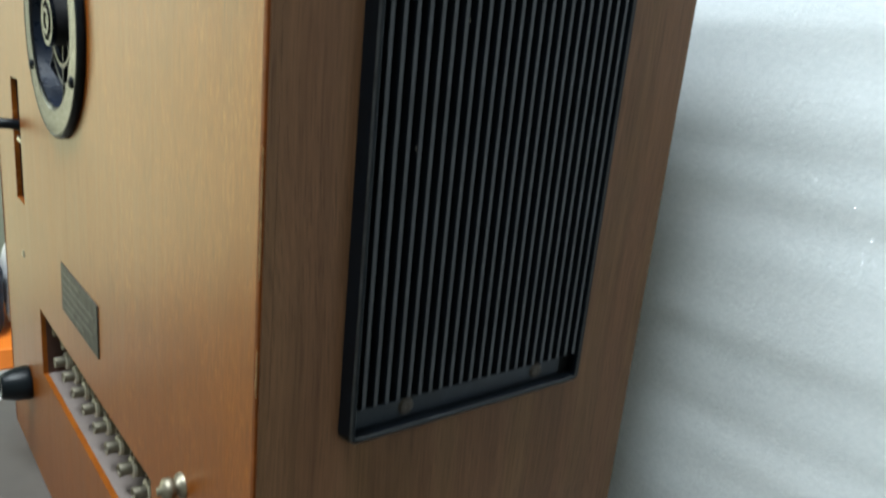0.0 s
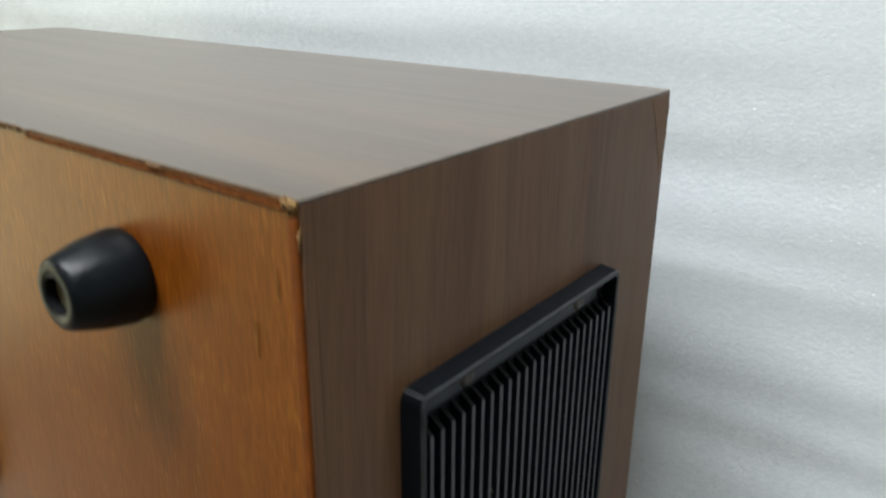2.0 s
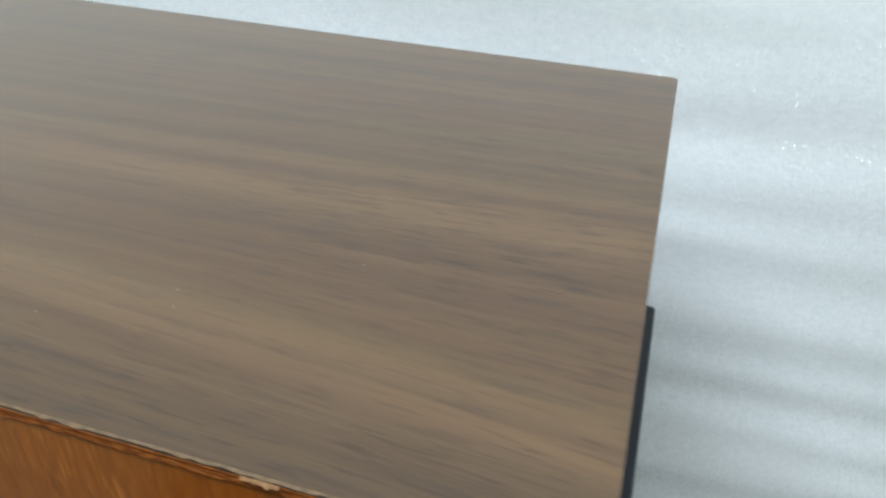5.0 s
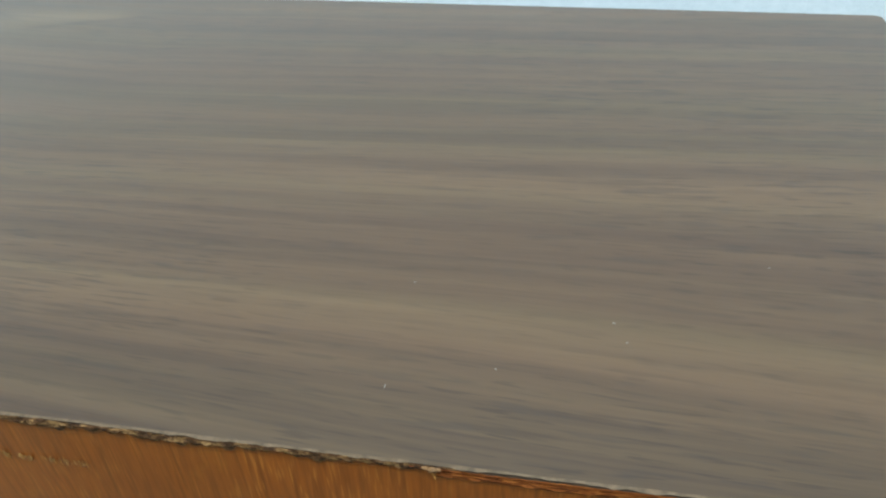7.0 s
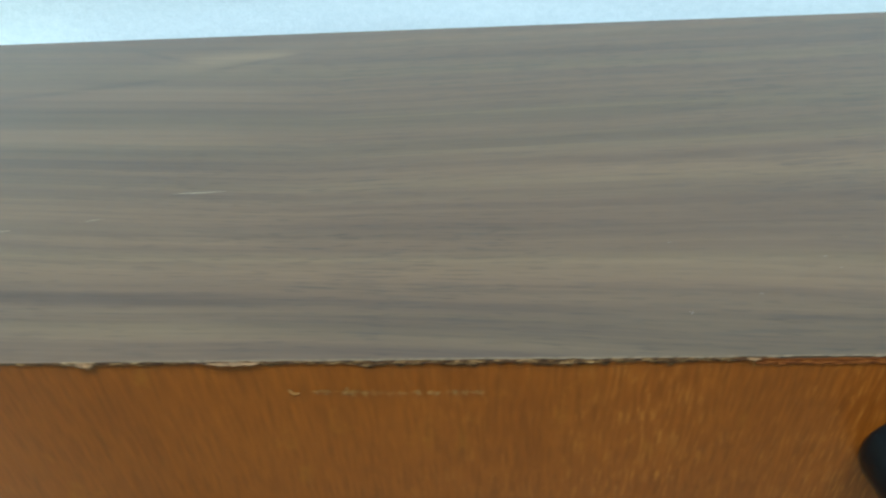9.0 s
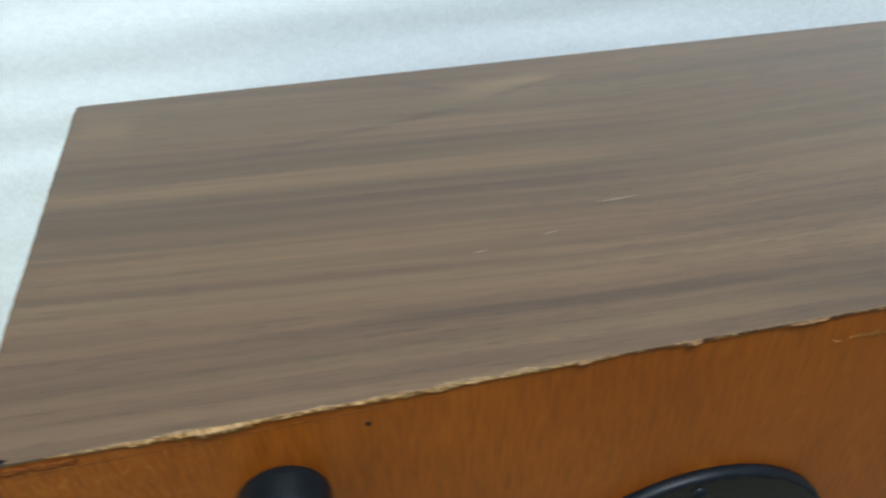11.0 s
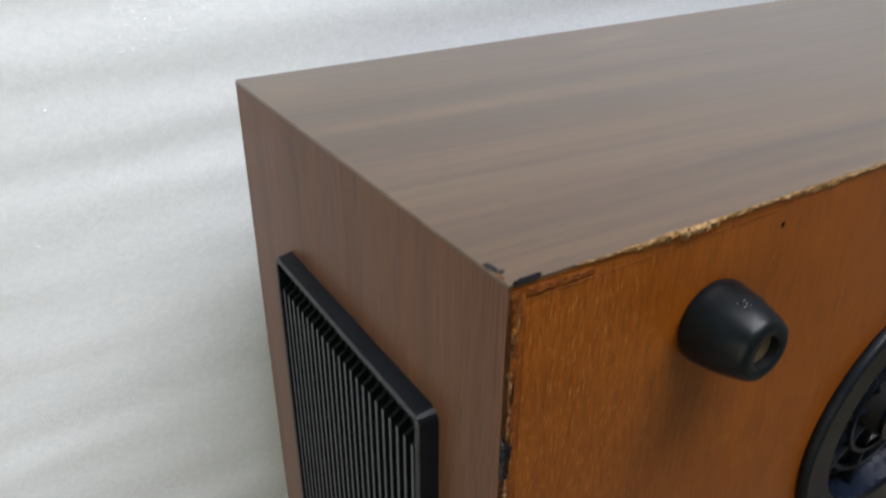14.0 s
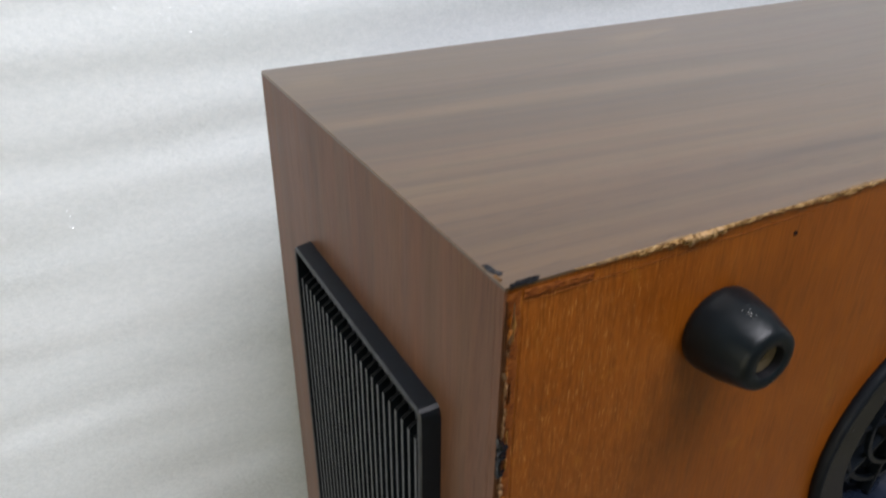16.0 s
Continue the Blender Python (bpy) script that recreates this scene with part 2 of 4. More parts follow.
def ply():
    """Varnished orange-brown plywood with vertical grain."""
    g = Graph("varnished_plywood", 0.4, 0, 0.5)
    blot = g.noise(g.coords((16, 16, 9)), 1.0, 4, 0.6, 0.6)
    cloud = g.noise(g.coords((38, 38, 24), shift=(5, 2, 1)), 1.0, 4, 0.65)
    grain = g.noise(g.coords((300, 40, 7)), 1.0, 3, 0.65)
    fine = g.noise(g.coords((1500, 60, 75)), 1.0, 2, 0.6)
    glints = g.noise(g.coords((2000, 60, 130), shift=(3, 1, 2)), 1.0, 1, 0.5)
    pores = g.noise(g.coords((1250, 60, 55), shift=(8, 1, 6)), 1.0, 1, 0.5)
    c = g.ramp(blot, (0.34, (0.1660, 0.0400, 0.0020)), (0.50, (0.1980, 0.0500, 0.0026)), (0.68, (0.2350, 0.0630, 0.0036)))
    c = g.mix(0.24, c, g.ramp(cloud, (0.34, (0.0953, 0.0194, 0.0011)), (0.64, (0.2649, 0.0690, 0.0040))))
    c = g.mix(0.22, c, g.ramp(grain, (0.32, (0.1059, 0.0228, 0.0013)), (0.66, (0.2543, 0.0648, 0.0036))))
    c = g.mix(0.34, c, g.ramp(fine, (0.35, (0.0877, 0.0189, 0.0010)), (0.65, (0.2960, 0.0820, 0.0056))))
    c = g.mix(g.ramp(pores, (0.57, 0.0), (0.67, 0.32)), c, (0.0629, 0.0125, 0.0008))
    stain = g.noise(g.coords((75, 75, 40), shift=(2, 7, 3)), 1.0, 4, 0.65, 0.4)
    c = g.mix(g.ramp(stain, (0.60, 0.0), (0.72, 0.3)), c, (0.0832, 0.0204, 0.0013))
    c = g.mix(g.ramp(stain, (0.30, 0.4), (0.40, 0.0)), c, (0.2754, 0.1013, 0.0076))
    # pale glints along the grain put into the colour, thick towards the two ends of the panel
    x = g.node("SeparateXYZ", 0, {0: g.node("TexCoord", "Object")})
    rim = g.maths("MAXIMUM", g.node("MapRange", 0, {0: x, 1: 0.02, 2: 0.08, 3: 0.12, 4: 0.75}), g.node("MapRange", 0, {0: x, 1: -0.12, 2: -0.20, 3: 0.12, 4: 0.35}))
    c = g.mix(g.maths("MULTIPLY", g.ramp(glints, (0.57, 0.0), (0.66, 1.0)), g.maths("MULTIPLY", rim, g.ramp(cloud, (0.40, 0.25), (0.62, 1.0)))), c, (0.38, 0.135, 0.018))
    # short bright and dark flecks near the left end
    end_flecks = g.noise(g.coords((3300, 60, 190), shift=(1, 4, 9)), 1.0, 2, 0.6)
    left_end = g.node("MapRange", 0, {0: x, 1: -0.135, 2: -0.195, 3: 0.0, 4: 0.85})
    c = g.mix(g.maths("MULTIPLY", g.ramp(end_flecks, (0.60, 0.0), (0.68, 1.0)), left_end), c, (0.46, 0.210, 0.055))
    c = g.mix(g.maths("MULTIPLY", g.ramp(end_flecks, (0.33, 0.8), (0.40, 0.0)), left_end), c, (0.050, 0.012, 0.001))
    g.set("Base Color", c)
    g.set("Roughness", g.ramp(grain, (0.3, 0.36), (0.7, 0.43)))
    g.set("Specular Tint", (1.0, 0.88, 0.42))
    g.set("Coat Weight", 0.12), g.set("Coat Roughness", 0.38)
    g.bump(g.mix(0.5, grain, fine), 0.10, 0.0004)
    return g.mat


PLY = ply()
BARE = plain("bare_splintered_wood", (0.31, 0.19, 0.080), 0.75, vary=0.35, size=500, bump=0.5)


def torn(name, deep, middle, raised, relief=0.7):
    """Splintered wood, mottled at the size of its splinters."""
    g = Graph(name, 0.8, 0, 0.2)
    n = g.noise(g.coords((420, 700, 900)), 1.0, 4, 0.7)
    g.set("Base Color", g.ramp(n, (0.38, deep), (0.50, middle), (0.64, raised)))
    g.bump(g.noise(g.coords(), 1600, 3, 0.7), relief, 0.0006)
    return g.mat


TORN_DARK = torn("dark_torn_edge", (0.026, 0.011, 0.004), (0.075, 0.034, 0.011), (0.24, 0.135, 0.050))
LIPPING = torn("red_brown_rough_lipping", (0.100, 0.026, 0.003), (0.150, 0.040, 0.004), (0.215, 0.068, 0.010), 0.25)
TORN_PALE = torn("pale_torn_edge", (0.085, 0.040, 0.012), (0.27, 0.150, 0.050), (0.47, 0.32, 0.150))
CORNERWOOD = torn("worn_corner_wood", (0.080, 0.036, 0.010), (0.21, 0.115, 0.040), (0.36, 0.235, 0.105))
CRUMB = plain("brown_splintered_wood", (0.155, 0.078, 0.026), 0.75, vary=0.4, size=600, bump=0.5)
ARRIS = plain("rubbed_edge_lacquer", (0.105, 0.070, 0.040), 0.6, vary=0.4, size=500, spec=0.2)
WEDGE = plain("pale_lifted_veneer", (0.175, 0.102, 0.059), 0.6, vary=0.1, size=220, spec=0.15)
PEACH = plain("pale_bare_wood", (0.150, 0.095, 0.048), 0.65, vary=0.5, size=420, spec=0.25, bump=0.3)
PALE = plain("pale_scratched_lacquer", (0.19, 0.155, 0.11), 0.5, vary=0.2, size=500)
DARKEDGE = plain("dark_edge_wood", (0.055, 0.019, 0.005), 0.75, vary=0.4, size=400, bump=0.4, spec=0.1)
BLACKPAINT = plain("black_touch_up_paint", (0.006, 0.0065, 0.008), 0.6, vary=0.6, size=420, bump=1.0, spec=0.08)
GREYPAINT = plain("rubbed_slate_paint", (0.022, 0.025, 0.030), 0.6, vary=0.9, size=900, bump=1.0, spec=0.15)
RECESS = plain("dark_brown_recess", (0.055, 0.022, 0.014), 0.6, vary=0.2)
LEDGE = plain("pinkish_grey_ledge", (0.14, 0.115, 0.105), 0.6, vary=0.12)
GREYPLATE = plain("grey_connector_plate", (0.20, 0.19, 0.185), 0.45, 0.3, vary=0.1)
RIMWEAR = plain("rubbed_black_rim", (0.030, 0.032, 0.036), 0.34, vary=0.6, size=160, spec=0.45)
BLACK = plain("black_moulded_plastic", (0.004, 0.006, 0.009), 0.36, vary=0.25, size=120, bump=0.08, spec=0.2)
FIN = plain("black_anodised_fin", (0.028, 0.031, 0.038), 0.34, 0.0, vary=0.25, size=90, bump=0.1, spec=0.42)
SATIN = plain("satin_black_plate", (0.018, 0.024, 0.034), 0.4, vary=0.2, size=120, bump=0.08, spec=0.30)
BLUEBLACK = plain("blue_black_plastic", (0.006, 0.010, 0.020), 0.3, vary=0.3, size=120, spec=0.35)
# near-black that puts the shade of hollows, gaps and recesses into the colour
HOLLOWSHADE = plain("black_hollow_shade", (0.004, 0.004, 0.005), 0.7, vary=0.2, spec=0.15)
RUBBER = plain("black_rubber", (0.0045, 0.0070, 0.009), 0.34, vary=0.3, size=90, bump=0.12, spec=0.19)
STEEL = plain("dull_steel", (0.45, 0.42, 0.37), 0.35, 1.0, vary=0.2, size=300)
BRONZE = plain("dark_bronze_screw", (0.06, 0.05, 0.042), 0.45, 0.5, vary=0.3, size=300)
JACKMETAL = plain("tarnished_jack_metal", (0.24, 0.22, 0.17), 0.5, 0.9, vary=0.3, size=300)
CREAM = plain("cream_washer", (0.13, 0.10, 0.055), 0.6, vary=0.2, size=300)
GLOSSBLACK = plain("glossy_black_ring", (0.003, 0.004, 0.006), 0.20, 0.0, vary=0.2, size=80, spec=0.30)
FLANGERIM = plain("dull_black_rim", (0.006, 0.008, 0.011), 0.42, vary=0.3, size=120, spec=0.14)
LABELGREY = plain("dark_grey_label", (0.040, 0.040, 0.036), 0.5, 0.0, vary=0.2, spec=0.15)
LABELTEXT = plain("faded_label_print", (0.085, 0.082, 0.072), 0.5, vary=0.1, spec=0.15)
WHITEJACK = plain("cream_jack_insulator", (0.55, 0.52, 0.42), 0.5, vary=0.15)
SPECK = plain("pale_speck", (0.17, 0.15, 0.125), 0.6)
WHITESPECK = plain("white_foot_speck", (0.6, 0.6, 0.58), 0.6)
OCHRE = plain("ochre_scuffed_varnish", (0.27, 0.125, 0.022), 0.6, vary=0.5, size=900, bump=0.4)
PLYPALE = plain("pale_rubbed_varnish", (0.30, 0.17, 0.05), 0.6, vary=0.4, size=900)
PLYEDGE = plain("pooled_brown_varnish", (0.130, 0.034, 0.003), 0.6, vary=0.3, size=130, bump=0.15, spec=0.2)
TABLE = plain("grey_brown_laminate", (0.080, 0.072, 0.066), 0.5, vary=0.15, size=14, bump=0.1)
METALGREY = plain("grey_painted_steel", (0.25, 0.25, 0.25), 0.5, vary=0.1)
WALLPAINT = plain("white_wall_paint", (0.38, 0.38, 0.36), 0.8, vary=0.03, size=5, bump=0.1)
GREENPAINT = plain("pale_green_wall_paint", (0.42, 0.45, 0.36), 0.8, vary=0.05, size=5, bump=0.1)
FLOORMAT = plain("pale_beige_floor", (0.25, 0.235, 0.17), 0.22, vary=0.12, size=6)
ORANGE = plain("orange_card", (0.85, 0.22, 0.02), 0.5, vary=0.06, size=30)
WHITECARD = plain("white_card", (0.78, 0.78, 0.78), 0.55, vary=0.04, size=30)
NAVY = plain("navy_cloth", (0.018, 0.024, 0.045), 0.85, vary=0.35, size=200, bump=0.3)
WHITEFRAME = plain("white_window_frame", (0.75, 0.75, 0.74), 0.4, vary=0.03)


def foam():
    """Soft white sheet of tiny bubbles, a few of which catch the light."""
    g = Graph("white_packing_foam", 0.55, 0, 0.4)
    cell = g.node("TexVoronoi", 1, {"Vector": g.coords(), "Scale": 1500.0, "Randomness": 1.0})
    lean = g.node("VectorMath", 0, {0: cell, 1: (0.5, 0.5, 0.5)}, operation="SUBTRACT")
    lean = g.node("VectorMath", 0, {0: lean, 1: (2.0, 2.0, 2.0)}, operation="MULTIPLY")
    facet = g.node("VectorMath", 0, {0: g.node("NewGeometry", "Normal"), 1: lean}, operation="ADD")
    facet = g.node("VectorMath", 0, {0: facet}, operation="NORMALIZE")
    soft = g.noise(g.coords((3, 3, 22)), 1.0, 3)
    tone = g.noise(g.coords((1, 1, 1.6)), 230, 4, 0.75)
    c = g.mix(0.5, g.ramp(soft, (0.3, (0.7644, 0.8300, 0.8627)), (0.7, (0.8428, 0.8950, 0.9236))), g.ramp(tone, (0.32, (0.7252, 0.7950, 0.8323)), (0.68, (0.9016, 0.9500, 0.9795))))
    area = g.ramp(g.noise(g.coords((9, 9, 16)), 1.0, 3), (0.36, 0.35), (0.58, 1.0))
    g.set("Base Color", c)
    g.set("Roughness", 0.55)
    g.bump(g.noise(g.coords(), 520, 4, 0.7), 0.34, 0.0007)
    g.set("Coat Weight", area), g.set("Coat Roughness", 0.20)
    g.set("Coat Normal", facet)
    return g.mat


FOAM = foam()
GLASS = Graph("window_glass", 0.0, 0, 0.5)
GLASS.set("Transmission Weight", 1.0), GLASS.set("Base Color", (1.0, 1.0, 1.0))
GLASS = GLASS.mat
LAMPGLOW = Graph("lamp_diffuser", 0.5)
LAMPGLOW.set("Emission Color", (1.0, 0.97, 0.92)), LAMPGLOW.set("Emission Strength", 0.3)
LAMPGLOW = LAMPGLOW.mat


# ---- mesh helpers ----
def part(name, bm, material, parent=None, label="", smooth=False):
    """Links a bmesh as one mesh object, under a thing or a part."""
    me = bpy.data.meshes.new(name)
    bmesh.ops.recalc_face_normals(bm, faces=bm.faces)
    bm.to_mesh(me)
    bm.free()
    for m in material if isinstance(material, (list, tuple)) else [material]:
        me.materials.append(m)
    if smooth:
        for p in me.polygons:
            p.use_smooth = True
    ob = new(name, me)
    if parent:
        ob.parent = parent
    if label:
        tagged(ob, label)
    return ob


def shared(name, data, parent, m):
    ob = new(name, data)
    ob.parent = parent
    ob.matrix_basis = m
    return ob


def box(x0, x1, y0, y1, z0, z1, bevel=0.0, segments=2, bm=None):
    bm = bm or bmesh.new()
    m = Matrix.Translation(((x0 + x1) / 2, (y0 + y1) / 2, (z0 + z1) / 2)) @ Matrix.Diagonal((x1 - x0, y1 - y0, z1 - z0, 1))
    made = bmesh.ops.create_cube(bm, size=1, matrix=m)
    if bevel:
        edges = list({e for v in made["verts"] for e in v.link_edges})
        bmesh.ops.bevel(bm, geom=edges, offset=bevel, segments=segments, profile=0.5, affect="EDGES")
    return bm


def lathe(profile, steps=48, bm=None, axis="y", at=(0, 0, 0)):
    """Turns (radius, along) pairs round an axis; the profile runs from one end to the other."""
    bm = bm or bmesh.new()
    rings = []
    for r, a in profile:
        ring = []
        for i in range(steps if r > 1e-6 else 1):
            c, s = math.cos(2 * math.pi * i / steps) * r, math.sin(2 * math.pi * i / steps) * r
            p = {"y": (c, a, s), "z": (c, s, a), "x": (a, c, s)}[axis]
            ring.append(bm.verts.new(Vector(p) + Vector(at)))
        rings.append(ring)
    for a, b in zip(rings, rings[1:]):
        for i in range(steps):
            f = [a[i % len(a)], a[(i + 1) % len(a)], b[(i + 1) % len(b)], b[i % len(b)]]
            f = list(dict.fromkeys(f))
            if len(f) > 2:
                bm.faces.new(f)
    return bm


def rounded(y0, y1, z0, z1, r, n=5):
    """The corners of a rounded rectangle, as a loop of (y, z)."""
    out = []
    for cy, cz, a0 in ((y1 - r, z1 - r, 0), (y0 + r, z1 - r, 90), (y0 + r, z0 + r, 180), (y1 - r, z0 + r, 270)):
        for i in range(n):
            a = radians(a0 + 90 * i / (n - 1))
            out.append((cy + r * math.cos(a), cz + r * math.sin(a)))
    return out


def plate_with_holes(outer, holes, thick):
    """A slab in the xz plane with holes: front at y = 0, back at y = thick."""
    bm = bmesh.new()
    edges = []
    for loop in (outer, *holes):
        vs = [bm.verts.new((x, 0, z)) for x, z in loop]
        edges += [bm.edges.new((a, b)) for a, b in zip(vs, vs[1:] + vs[:1])]
    bmesh.ops.triangle_fill(bm, edges=edges, use_beauty=True, normal=(0, -1, 0))
    made = bmesh.ops.extrude_face_region(bm, geom=bm.faces[:])
    bmesh.ops.translate(bm, verts=[v for v in made["geom"] if isinstance(v, bmesh.types.BMVert)], vec=(0, thick, 0))
    return bm


def rect(x0, x1, z0, z1):
    return [(x0, z0), (x1, z0), (x1, z1), (x0, z1)]


def circle(x, z, r, n=64):
    return [(x + r * math.cos(2 * math.pi * i / n), z + r * math.sin(2 * math.pi * i / n)) for i in range(n)]


def tube(name, pts, radius, material, parent=None, label=""):
    cu = bpy.data.curves.new(name, "CURVE")
    cu.dimensions, cu.bevel_depth, cu.bevel_resolution = "3D", radius, 4
    sp = cu.splines.new("BEZIER")
    sp.bezier_points.add(len(pts) - 1)
    for b, p in zip(sp.bezier_points, pts):
        b.co, b.handle_left_type, b.handle_right_type = p, "AUTO", "AUTO"
    tmp = bpy.data.objects.new(name, cu)
    me = bpy.data.meshes.new_from_object(tmp)
    bpy.data.objects.remove(tmp)
    me.materials.clear()
    me.materials.append(material)
    for p in me.polygons:
        p.use_smooth = True
    ob = new(name, me)
    ob.parent = parent
    if label:
        tagged(ob, label)
    return ob


# ---- the room ----
X0, X1, Y0, Y1, ZF, ZC = -2.1, 2.0, -2.6, 0.30, -0.75, 1.85
tagged(part("floor", box(X0, X1, Y0, Y1, ZF - 0.1, ZF), FLOORMAT), "pale beige tiled floor of the workshop", "floor", kind="structure")
tagged(part("ceiling", box(X0 - 0.1, X1 + 0.1, Y0 - 0.1, Y1 + 0.1, ZC, ZC + 0.1), WALLPAINT), "light grey painted ceiling", "ceiling", kind="structure")
tagged(part("wall_north", box(X0, X1, Y1, Y1 + 0.1, ZF, ZC), WALLPAINT), "light grey painted wall behind the foam sheet", "wall", kind="structure")
tagged(part("wall_south", box(X0, X1, Y0 - 0.1, Y0, ZF, ZC), WALLPAINT), "light grey painted wall across the room", "wall", kind="structure")
tagged(part("wall_east", box(X1, X1 + 0.1, Y0 - 0.1, Y1 + 0.1, ZF, ZC), WALLPAINT), "light grey painted side wall", "wall", kind="structure")
bm = box(X0 - 0.1, X0, Y0 - 0.1, -2.05, ZF, ZC)
box(X0 - 0.1, X0, -0.45, Y1 + 0.1, ZF, ZC, bm=bm)
box(X0 - 0.1, X0, -2.05, -0.45, ZF, -0.6, bm=bm)
box(X0 - 0.1, X0, -2.05, -0.45, 1.4, ZC, bm=bm)
tagged(part("wall_west", bm, GREENPAINT), "pale green painted wall with a window opening", "wall", kind="structure")
win = tagged(part("window_1", box(X0 - 0.06, X0 - 0.04, -2.05, -0.45, -0.6, 1.4), GLASS), "white framed window letting in daylight", "window", kind="structure")
win.visible_shadow = False
for y in (-2.05, -1.27, -0.49):
    part("window_frame", box(X0 - 0.075, X0 - 0.025, y, y + 0.04, -0.6, 1.4, 0.004), WHITEFRAME, win)
for z in (-0.6, 1.36):
    part("window_frame", box(X0 - 0.07, X0 - 0.03, -2.05, -0.45, z, z + 0.04, 0.004), WHITEFRAME, win)

lampbody = tagged(new("ceiling_light"), "white ceiling light with a long diffuser", "lamp")
part("housing", box(-0.61, 0.69, -0.75, -0.15, 1.81, 1.85, 0.005), WHITEFRAME, lampbody)
part("diffuser", box(-0.58, 0.66, -0.72, -0.18, 1.798, 1.81, 0.003), LAMPGLOW, lampbody, "frosted diffuser")

# ---- the bench ----
bench = tagged(new("workbench"), "grey-brown laminate workbench under the recorder", "table")
part("tabletop", box(-0.262, 0.30, -0.17, 0.285, -0.03, 0.0, 0.002), TABLE, bench)
for x in (-0.25, 0.24):
    for y in (-0.15, 0.2):
        part("leg", box(x, x + 0.05, y, y + 0.05, ZF, -0.03, 0.003), METALGREY, bench)

# ---- the foam sheet hung behind ----
def foam_sheet():
    nx, nz = 190, 330
    xs, zs = np.linspace(-0.95, 0.95, nx), np.linspace(0.0, 1.15, nz)
    verts, faces = [], []
    for z in zs:
        for x in xs:
            drift = 0.010 * noise.noise((x * 2.1, z * 3.0, 4.0)) + 0.02 * noise.noise((x * 0.7, 0.0, 9.0))
            u = (z + drift) / 0.034
            a = 0.5 + 0.5 * noise.noise((x * 1.6, z * 6.0, 1.0))
            h = 0.00045 * a * math.sin(2 * math.pi * u + 1.5 * noise.noise((x * 1.2, z * 9.0, 2.0)))
            h += 0.0013 * noise.noise((x * 2.6, z * 23.0 + 1.2 * noise.noise((x * 1.5, z * 2.0, 8.0)), 3.0)) + 0.0004 * noise.noise((x * 9.0, z * 60.0, 7.0))
            h += 0.006 * noise.noise((x * 1.1, z * 2.0, 5.0))
            verts.append((x, 0.240 - h, z))
    for j in range(nz - 1):
        for i in range(nx - 1):
            k = j * nx + i
            faces.append((k, k + 1, k + nx + 1, k + nx))
    me = bpy.data.meshes.new("foam_sheet")
    me.from_pydata(verts, [], faces)
    me.materials.append(FOAM)
    for p in me.polygons:
        p.use_smooth = True
    ob = new("foam_sheet", me)
    mod = ob.modifiers.new("thickness", "SOLIDIFY")
    mod.thickness, mod.offset = 0.003, -1.0
    return tagged(ob, "white rippled packing foam sheet hung behind the recorder", "foam sheet")


foam_sheet()

# ---- the recorder ----
HW, DEEP, HIGH, WALL = 0.22, 0.1822, 0.44, 0.004
rec = tagged(new("tape_recorder"), "walnut cased tape recorder standing upright, its plywood back outwards", "tape recorder")
bm = box(-HW, HW, 0, DEEP, HIGH - 0.0008, HIGH)
corners = [e for e in bm.edges if abs(e.verts[0].co.z - e.verts[1].co.z) > 0.0005 and e.verts[0].co.y > 0.1]
bmesh.ops.bevel(bm, geom=corners, offset=0.0022, segments=5, profile=0.5, affect="EDGES")
part("top_board", bm, [VENEER_TOP], rec, "grey-brown walnut veneered top")
part("core_board", box(-HW + WALL, HW - WALL, 0.0035, DEEP, HIGH - WALL, HIGH - 0.0009), [DARKEDGE], rec)
part("bottom_board", box(-HW + WALL, HW - WALL, 0.0035, DEEP, 0.0, WALL), [VENEER_SIDE], rec)
for sx in (-1, 1):
    x0, x1 = sorted((sx * HW, sx * (HW - WALL)))
    bm = box(x0, x1, 0.0035, DEEP - 0.0003, 0.0, HIGH - 0.0008)
    upright = [e for e in bm.edges if abs(e.verts[0].co.z - e.verts[1].co.z) > 0.2 and min(v.co.y for v in e.verts) > 0.1 and abs(e.verts[0].co.x) > HW - 0.001]
    bmesh.ops.bevel(bm, geom=upright, offset=0.0016, segments=4, profile=0.5, affect="EDGES")
    x0, x1 = sorted((sx * HW, sx * (HW - 0.0008)))
    box(x0, x1, 0.0003, 0.0034, 0.0, HIGH - 0.0008, bm=bm)
    part("side_board", bm, [VENEER_SIDE if sx < 0 else VENEER_RIGHT], rec, "walnut veneered side with vertical grain")

VX, VZ = -0.022, 0.320
inner = HW - 0.0009
holes = [circle(VX, VZ, 0.050), rect(-0.158, -0.133, 0.199, 0.279), rect(-0.102, 0.118, 0.092, 0.138)]
panel = part("back_panel", plate_with_holes(rect(-inner, inner, 0.0005, HIGH - 0.0009), holes, 0.003), PLY, rec, "varnished orange-brown plywood back")
panel.location.y = 0.0002
# varnish pooled along the upright edge
part("edge_band", box(0.2166, 0.2194, -0.0005, 0.0016, 0.001, HIGH - 0.0035, 0.0006, 3), PLYEDGE, rec, "rounded orange-brown varnished edge", smooth=True)
# an added black sheet standing in for the darkness behind the openings
part("inner_dark_sheet", box(-0.19, 0.19, 0.05, 0.052, 0.03, 0.41), HOLLOWSHADE, rec)


